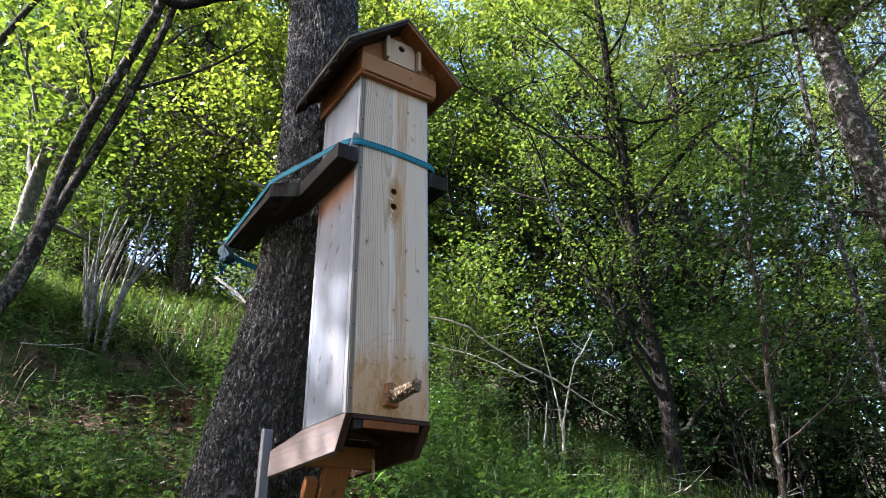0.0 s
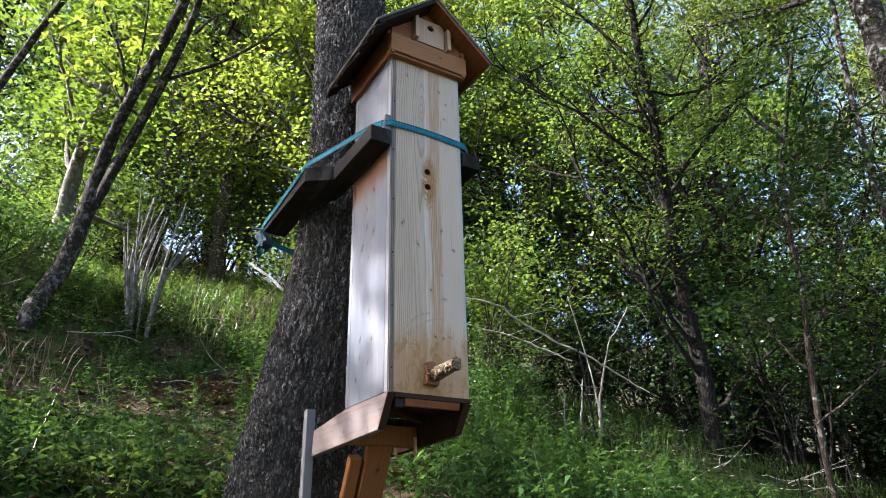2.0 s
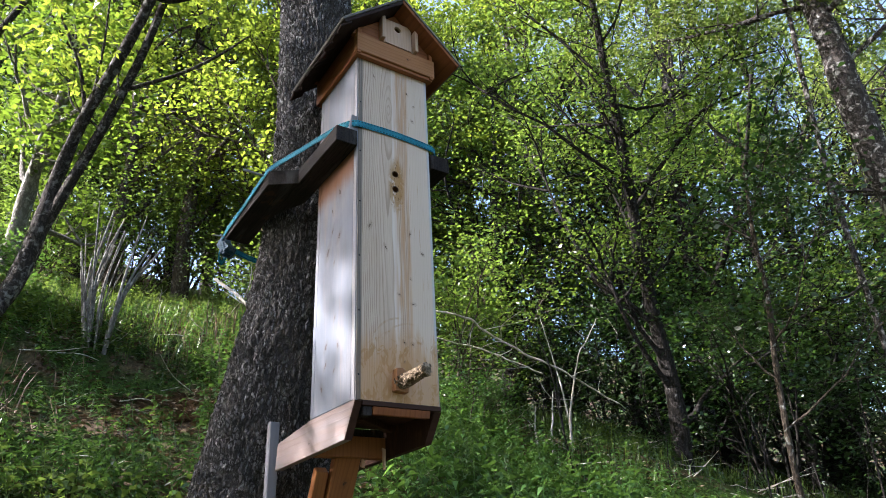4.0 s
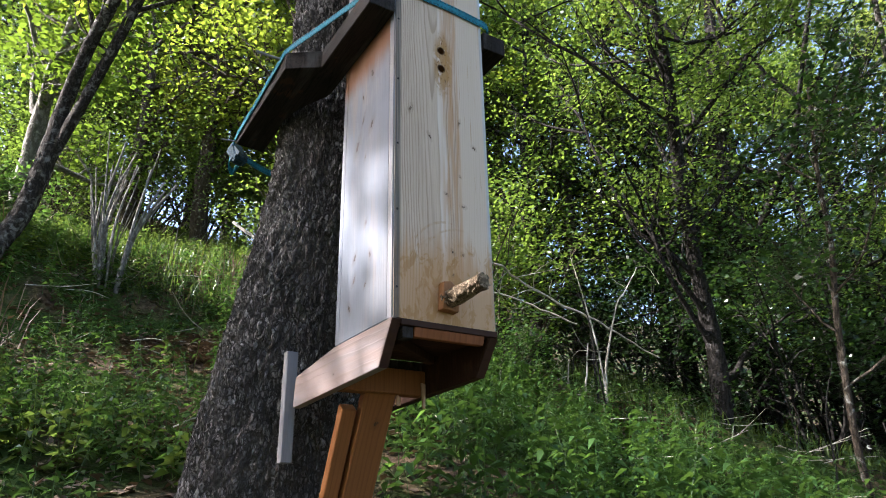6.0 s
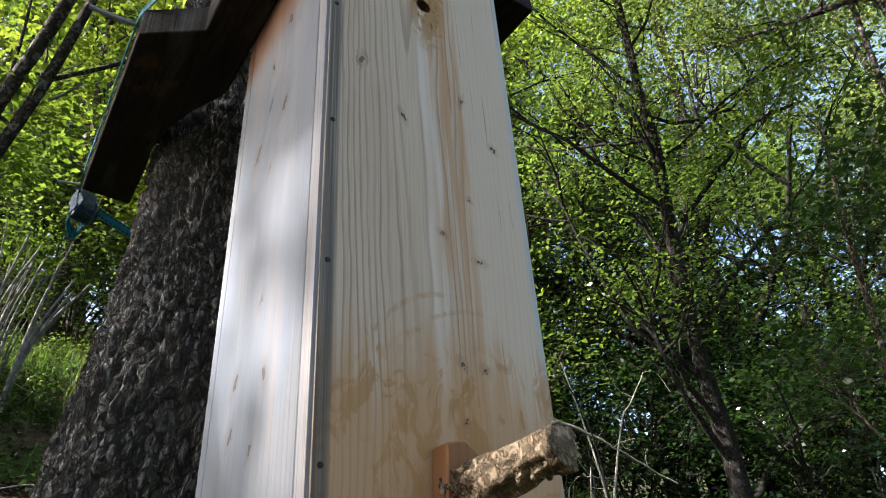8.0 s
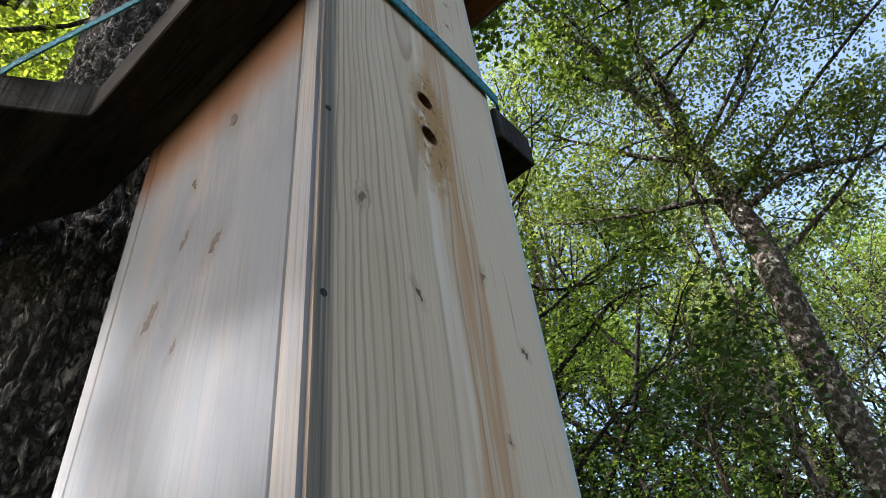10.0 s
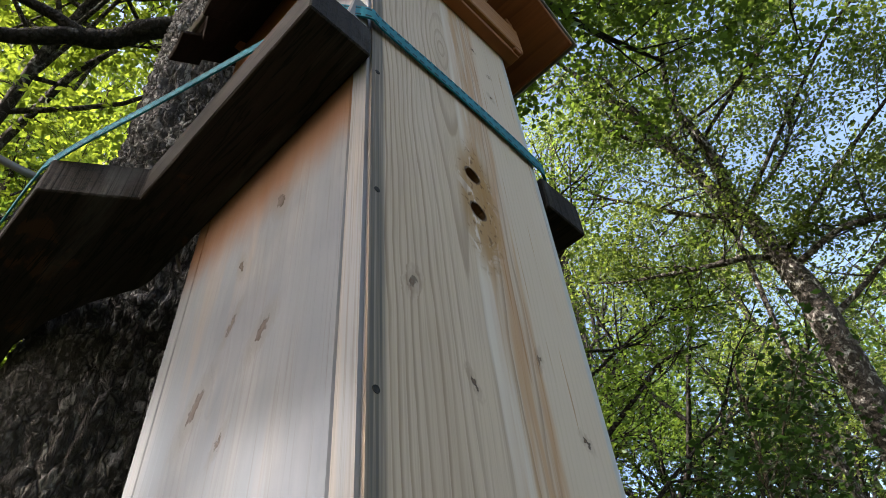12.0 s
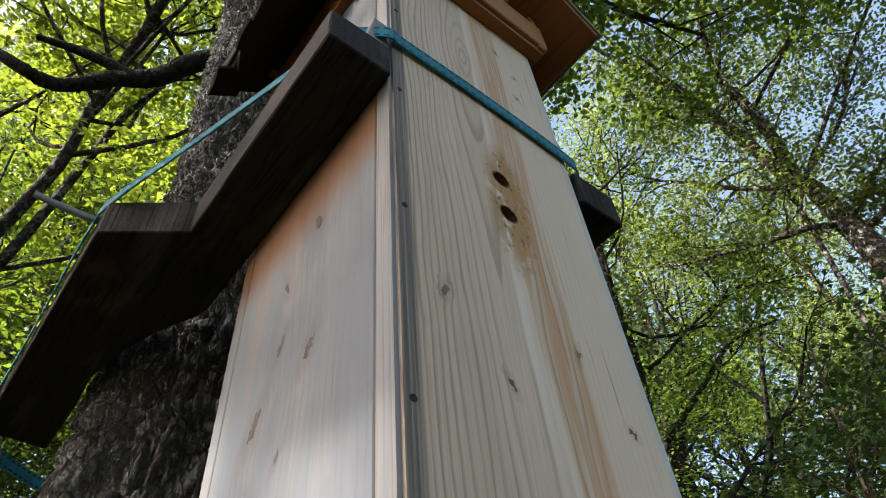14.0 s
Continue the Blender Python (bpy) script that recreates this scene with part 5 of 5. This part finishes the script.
bushes = [shrub(61, L_SHADED, M_BARK_DARK, 9, 2.4, 0.062, 11, "dense green shrub, leaves darkened for shade"),
          shrub(62, L_MID, M_BARK_MID, 8, 1.8, 0.062, 11, "leafy green shrub of the wood"),
          shrub(63, L_HERB, M_BARK_MID, 8, 1.2, 0.065, 10, "low bright green shrub")]
# the first two are unseen, added to block low skylight from the trunk
BUSH = [(0, -4.3, 0.4, 40, 1.0), (0, -4.8, -1.4, 130, 1.0), (1, 3.4, 4.6, 0, 1.0), (1, 4.6, 5.4, 50, 1.1), (0, 6.2, 4.6, 90, 1.0), (0, 7.0, 3.0, 140, 1.1), (0, 7.8, 1.4, 10, 1.1), (0, 9.0, 0.2, 210, 1.2), (0, 8.6, 5.6, 250, 1.2),
        (1, 2.2, 6.4, 300, 0.9), (2, -1.6, 5.6, 20, 0.8), (1, 0.6, 9.0, 120, 1.0), (0, 10.2, 3.0, 60, 1.3), (1, 5.2, 7.0, 0, 1.2),
        (0, 7.0, 6.6, 33, 1.2), (0, 9.8, -1.4, 66, 1.2), (2, 3.0, 3.6, 111, 0.6), (1, -0.9, 8.2, 12, 0.8), (0, 11.5, 5.5, 99, 1.4), (1, 3.4, 8.8, 190, 1.1),
        (1, -1.0, 9.2, 5, 1.2), (1, -1.4, 10.2, 65, 1.5), (1, 0.6, 11.0, 125, 1.6), (1, 2.4, 10.0, 185, 1.5), (0, -0.4, 12.5, 245, 1.8), (0, 1.8, 12.0, 300, 1.8), (0, -2.6, 12.0, 20, 1.8), (1, 4.0, 10.6, 70, 1.6),
        (0, 4.6, 13.0, 80, 2.0), (0, 7.0, 10.5, 170, 1.9), (0, 9.5, 8.0, 40, 1.8), (0, 10.2, 4.2, 10, 1.7), (0, 11.6, 3.4, 70, 1.9), (0, 12.6, 5.2, 130, 2.0), (0, 12.8, 1.6, 200, 1.8), (0, 7.4, 4.4, 260, 1.2)]
for kind, x, y, turn, s in BUSH:
    ob = copy_thing(bushes[kind], pose(0, 0, 0))
    ob.matrix_basis = pose(x, y, float(ground_height(x, y)), 0, 0, turn) @ Matrix.Diagonal((s, s, s, 1))
for ob, (x, y) in zip(bushes, [(8.0, -0.6), (-4.2, 6.0), (-3.6, 2.0)]):
    ob.matrix_basis = pose(x, y, float(ground_height(x, y)))


def coppice(x, y):
    rng = np.random.default_rng(71)
    z = float(ground_height(x, y))
    thing = empty("coppice_bush", pose(x, y, z), "coppiced bush of many pale bare stems", "bush")
    for i in range(22):
        az, lean = rng.uniform(0, 2 * math.pi), rng.uniform(0.03, 0.30)
        top = rng.uniform(0.75, 1.45)
        r = rng.uniform(0.008, 0.021)
        rows = [(0.07 * math.cos(az), 0.07 * math.sin(az), -0.1, r * 1.15), (0.11 * math.cos(az) + lean * 0.25 * math.cos(az), 0.2 * math.sin(az), top * 0.5, r * 0.85),
                (lean * math.cos(az) * 1.4 + 0.1, lean * math.sin(az), top, r * 0.5)]
        tubes_mesh("stem", [spline(rows, 6)], M_BARK_PALE, thing, 6, "", 0.05, i)


coppice(-0.24, 4.74)

# ---- dead branches and poles ----


def dead_branch(rows, seed, label="pale bare dead branch", twigs=6):
    rng = np.random.default_rng(seed)
    line = spline(rows, 7)
    base = line[0, :3].copy()
    line[:, :3] -= base
    line[1:, :3] += np.cumsum(rng.normal(0, 0.007, (len(line) - 1, 3)), axis=0)
    thing = empty("dead_branch", pose(*base), label, "branch", "dead branches")
    tubes_mesh("stem", [line], M_DEAD, thing, 6, "", 0.06, seed)
    for i in range(twigs):
        p = line[rng.integers(3, len(line))]
        d = rng.normal(0, 1, 3) + np.array([0, 0, 0.4])
        d /= np.linalg.norm(d)
        ln = rng.uniform(0.2, 0.6)
        tw = [(*p[:3], p[3] * 0.5), (*(p[:3] + d * ln * 0.5 + rng.normal(0, 0.03, 3)), p[3] * 0.35), (*(p[:3] + d * ln + rng.normal(0, 0.06, 3)), 0.0025)]
        tubes_mesh("twig", [spline(tw, 3)], M_DEAD, thing, 4)


def away(rows, k):
    """Rows moved outwards from where the walk begins, by a factor."""
    e = np.array((-0.893, -1.853, 2.068))
    return [(*(e + (np.array(r[:3]) - e) * k), r[3] * 1.2) for r in rows]


dead_branch(away([(1.7, 2.65, 4.0, 0.008), (2.1, 2.36, 3.86, 0.011), (2.32, 2.29, 3.73, 0.011), (2.65, 2.1, 3.5, 0.012), (2.9, 1.95, 3.33, 0.009), (3.12, 1.76, 3.09, 0.006)], 1.3), 81)
dead_branch(away([(1.75, 2.7, 3.8, 0.006), (2.35, 2.33, 3.58, 0.009), (2.68, 2.12, 3.39, 0.008)], 1.3), 82)
dead_branch(away([(2.71, 2.26, 2.5, 0.014), (2.67, 2.24, 2.85, 0.010), (2.65, 2.2, 3.15, 0.005)], 1.3), 83, "thin dead upright pole", 2)
dead_branch(away([(2.76, 2.2, 2.5, 0.014), (2.75, 2.17, 2.9, 0.010), (2.73, 2.1, 3.3, 0.005)], 1.3), 84, "thin dead upright pole", 3)
dead_branch(away([(2.85, 2.14, 2.5, 0.014), (2.87, 2.03, 3.05, 0.010), (2.89, 1.9, 3.45, 0.006), (2.95, 1.7, 3.75, 0.003)], 1.3), 85, "thin dead upright pole", 3)
dead_branch([(-0.1, 6.4, 4.75, 0.02), (0.5, 5.9, 4.55, 0.018), (1.0, 5.6, 4.5, 0.012), (1.5, 5.3, 4.6, 0.006)], 86, "dark fallen branch lying over the bank", 4)
dead_branch([(1.2, 6.6, 5.6, 0.022), (1.6, 6.2, 5.1, 0.02), (2.0, 5.9, 4.6, 0.016)], 87, "pale slanting dead branch", 3)



def sapling_pole(i, rng):
    """A thin bare stem with a few twigs, as they stand in the shade of the wood."""
    x, y = rng.uniform(3.0, 9.5), rng.uniform(0.2, 5.0)
    z = float(ground_height(x, y))
    thing = empty("sapling", pose(x, y, z), "thin bare grey sapling in the wood", "sapling", "saplings")
    h, r = rng.uniform(0.7, 2.1), rng.uniform(0.006, 0.015)
    lx, ly = rng.normal(0, 0.25), rng.normal(0, 0.25)
    line = spline([(0, 0, -0.1, r), (lx * 0.3 + rng.normal(0, 0.04), ly * 0.3, h * 0.35, r * 0.85), (lx * 0.6, ly * 0.7 + rng.normal(0, 0.05), h * 0.7, r * 0.6), (lx, ly, h, 0.004)], 5)
    bark = M_DEAD if i % 8 == 0 else M_BARK_DARK
    tubes_mesh("stem", [line], bark, thing, 6, "", 0.05, i)
    for _ in range(rng.integers(2, 5)):
        p = line[rng.integers(5, len(line) - 1)]
        d = rng.normal(0, 1, 3) * np.array([1, 1, 0.5]) + np.array([0, 0, 0.5])
        d *= rng.uniform(0.25, 0.7) / np.linalg.norm(d)
        tubes_mesh("twig", [spline([(*p[:3], p[3] * 0.5), (*(p[:3] + d * 0.5 + rng.normal(0, 0.03, 3)), p[3] * 0.35), (*(p[:3] + d), 0.002)], 3)], bark, thing, 4)


pole_rng = np.random.default_rng(88)
for i in range(24):
    sapling_pole(i, pole_rng)



def sticks(n, area, seed):
    """Small fallen sticks on the slope."""
    rng = np.random.default_rng(seed)
    x, y = rng.uniform(*area[:2], n), rng.uniform(*area[2:], n)
    lines = []
    for a, b in zip(x, y):
        z = float(ground_height(a, b))
        d = rng.normal(0, 1, 3) * np.array([1, 1, 0.25])
        d *= rng.uniform(0.15, 0.6) / np.linalg.norm(d)
        c = np.array([a, b, z + 0.03])
        lines.append(spline([(*c, 0.006), (*(c + d * 0.5 + rng.normal(0, 0.03, 3)), 0.005), (*(c + d + np.array([0, 0.5 * d[1], 0])), 0.002)], 3))
    return tagged(tubes_mesh("stick_litter", lines, M_DEAD, None, 4), "pale and brown fallen sticks on the slope", "sticks", kind="stuff")


sticks(420, (-2.5, 6.0, 2.0, 8.0), 98)

# ---- herbs, grass and litter ----


def scatter(n, x0, x1, y0, y1, rng):
    return rng.uniform(x0, x1, n), rng.uniform(y0, y1, n)


def herbs(name, n, area, leaf, size, height, seed, label, keep=None, per=14, aspect=0.42):
    """Upright plants: a thin stem each, with leaves in pairs that turn as they climb and shrink towards the tip."""
    rng = np.random.default_rng(seed)
    x, y = scatter(n, *area, rng)
    if keep is not None:
        m = keep(x, y, rng)
        x, y = x[m], y[m]
    n = len(x)
    foot = np.stack([x, y, ground_height(x, y) - 0.02], -1)
    hs = height * rng.uniform(0.45, 1.2, n)
    tilt = np.stack([rng.normal(0, 0.16, n) * hs, rng.normal(0, 0.16, n) * hs, hs], -1)
    turn, verts = rng.uniform(0, 2 * np.pi, n), []
    levels = max(2, per // 2)
    for i in range(levels):
        f = 0.22 + 0.78 * (i + 0.5 * rng.random(n)) / levels
        at = foot + tilt * f[:, None] + np.stack([0 * f, 0 * f, -0.10 * f * f * hs], -1)
        for side in (0.0, np.pi):
            az = turn + i * 1.57 + side + rng.normal(0, 0.3, n)
            d = np.stack([np.cos(az), np.sin(az), rng.normal(-0.05, 0.3, n)], -1)
            d /= np.linalg.norm(d, axis=1)[:, None]
            s = np.stack([-np.sin(az), np.cos(az), rng.normal(0, 0.25, n)], -1)
            L = (size * rng.uniform(0.6, 1.25, n) * (1.15 - 0.55 * f))[:, None]
            low = np.array([0, 0, 1.0]) * L
            base, tip = at + d * L * 0.12, at + d * L * 1.1 - low * 0.28
            mid = at + d * L * 0.5
            lift = low * 0.09
            verts.append(np.stack([base, mid - s * L * aspect * 0.5 + lift, tip, mid + s * L * aspect * 0.5 + lift], 1))
    stem = np.stack([np.cos(turn), np.sin(turn), 0 * turn], -1) * 0.0022
    verts.append(np.stack([foot - stem, foot + stem, foot + tilt * 0.92 + stem * 0.4, foot + tilt * 0.92 - stem * 0.4], 1))
    v = np.vstack(verts).reshape(-1, 3)
    ob = quads_mesh(name, v, np.arange(len(v)).reshape(-1, 4), leaf)
    return tagged(ob, label, "undergrowth", kind="stuff")


def grass(name, n, area, leaf, height, seed, label, keep=None):
    rng = np.random.default_rng(seed)
    x, y = scatter(n, *area, rng)
    if keep is not None:
        m = keep(x, y, rng)
        x, y = x[m], y[m]
    n = len(x)
    z = ground_height(x, y) - 0.01
    h = height * rng.uniform(0.4, 1.2, n)
    az = rng.uniform(0, 2 * np.pi, n)
    w = np.stack([np.cos(az), np.sin(az), 0 * az], -1) * 0.006
    d = np.stack([np.cos(az + 1.3), np.sin(az + 1.3), 0 * az], -1) * (h * rng.uniform(0.1, 0.6, n))[:, None]
    p = np.stack([x, y, z], -1)
    up = np.stack([0 * h, 0 * h, h], -1)
    v = np.stack([p - w, p + w, p + up * 0.6 + d * 0.4 + w * 0.7, p + up * 0.6 + d * 0.4 - w * 0.7, p + up * 0.6 + d * 0.4 - w * 0.7, p + up * 0.6 + d * 0.4 + w * 0.7, p + up * 0.95 + d + w * 0.1, p + up * 0.95 + d - w * 0.1], 1)
    ob = quads_mesh(name, v.reshape(-1, 3), np.arange(8 * n).reshape(-1, 4), leaf)
    return tagged(ob, label, "grass", kind="stuff")


def patchy(scale, level):
    return lambda x, y, rng: np.sin(x * scale + 1.1 * np.sin(y * scale * 0.8)) * np.cos(y * scale * 0.9 + 0.7) + rng.normal(0, 0.35, len(x)) > level


def bare(x, y):
    """True on the worn patch of soil beside the big tree and below the leaning tree."""
    return (((x - 0.36) / 0.5) ** 2 + ((y - 3.75) / 0.36) ** 2 < 1) | (((x + 1.0) / 0.3) ** 2 + ((y - 3.85) / 0.5) ** 2 < 1)


def patchy_but_bare(scale, level):
    inner = patchy(scale, level)
    return lambda x, y, rng: inner(x, y, rng) & ~bare(x, y)


herbs("nettles", 1000, (0.55, 3.9, 0.3, 4.6), L_HERB, 0.085, 0.60, 91, "bright green nettles and herbs on the slope", patchy(1.3, -0.45), 14)
herbs("herbs", 2600, (-3.0, 2.5, 0.8, 7.0), L_SHADED, 0.065, 0.34, 92, "low herbs under the trees, darkened for shade", patchy_but_bare(1.6, -0.3), 12)
herbs("bank_plants", 800, (-1.9, 0.9, 1.7, 5.4), L_HERB, 0.062, 0.36, 90, "leafy green plants on the dark bank", patchy_but_bare(2.1, -0.25), 12, 0.5)
herbs("brambles", 420, (-1.5, 0.1, 1.6, 3.3), L_GRASS, 0.075, 0.30, 89, "low brambles with pale glossy leaves", patchy(2.3, 0.2), 8, 0.62)
herbs("bank_herbs", 2600, (-3.0, 3.5, 4.6, 9.5), L_GRASS, 0.065, 0.34, 93, "light green herbs on the sunlit bank", patchy(1.8, -0.3), 12)
herbs("far_herbs", 2200, (3.0, 13.0, -1.0, 10.0), L_SHADED, 0.075, 0.5, 94, "undergrowth of the wood, shade put into its colour", patchy(1.0, -0.4), 12)
grass("grass", 22000, (-3.5, 4.0, 4.6, 10.0), L_GRASS, 0.22, 95, "pale green grass on the bank", patchy(1.4, -0.3))
grass("dry_grass", 2600, (-1.5, 1.6, 2.6, 5.6), L_LITTER, 0.35, 99, "dry straw-coloured grass tufts", patchy(2.6, 0.75))
grass("grass", 9000, (2.0, 8.0, 2.5, 6.5), L_GRASS, 0.25, 96, "green grass between the trees", patchy(1.4, 0.0))


def litter(n, area, seed):
    rng = np.random.default_rng(seed)
    x, y = scatter(n, *area, rng)
    z = ground_height(x, y) + rng.uniform(0.0, 0.03, n)
    v, q = leaf_arrays(np.stack([x, y, z], -1), 0.06, rng, 0.25, 0.6, 0.0)
    return tagged(quads_mesh("leaf_litter", v, q, L_LITTER), "brown fallen leaves on the soil", "leaf litter", kind="stuff")


litter(16000, (-3.0, 5.0, 0.5, 6.5), 97)
litter(2200, (-0.15, 0.9, 3.4, 4.15), 100)
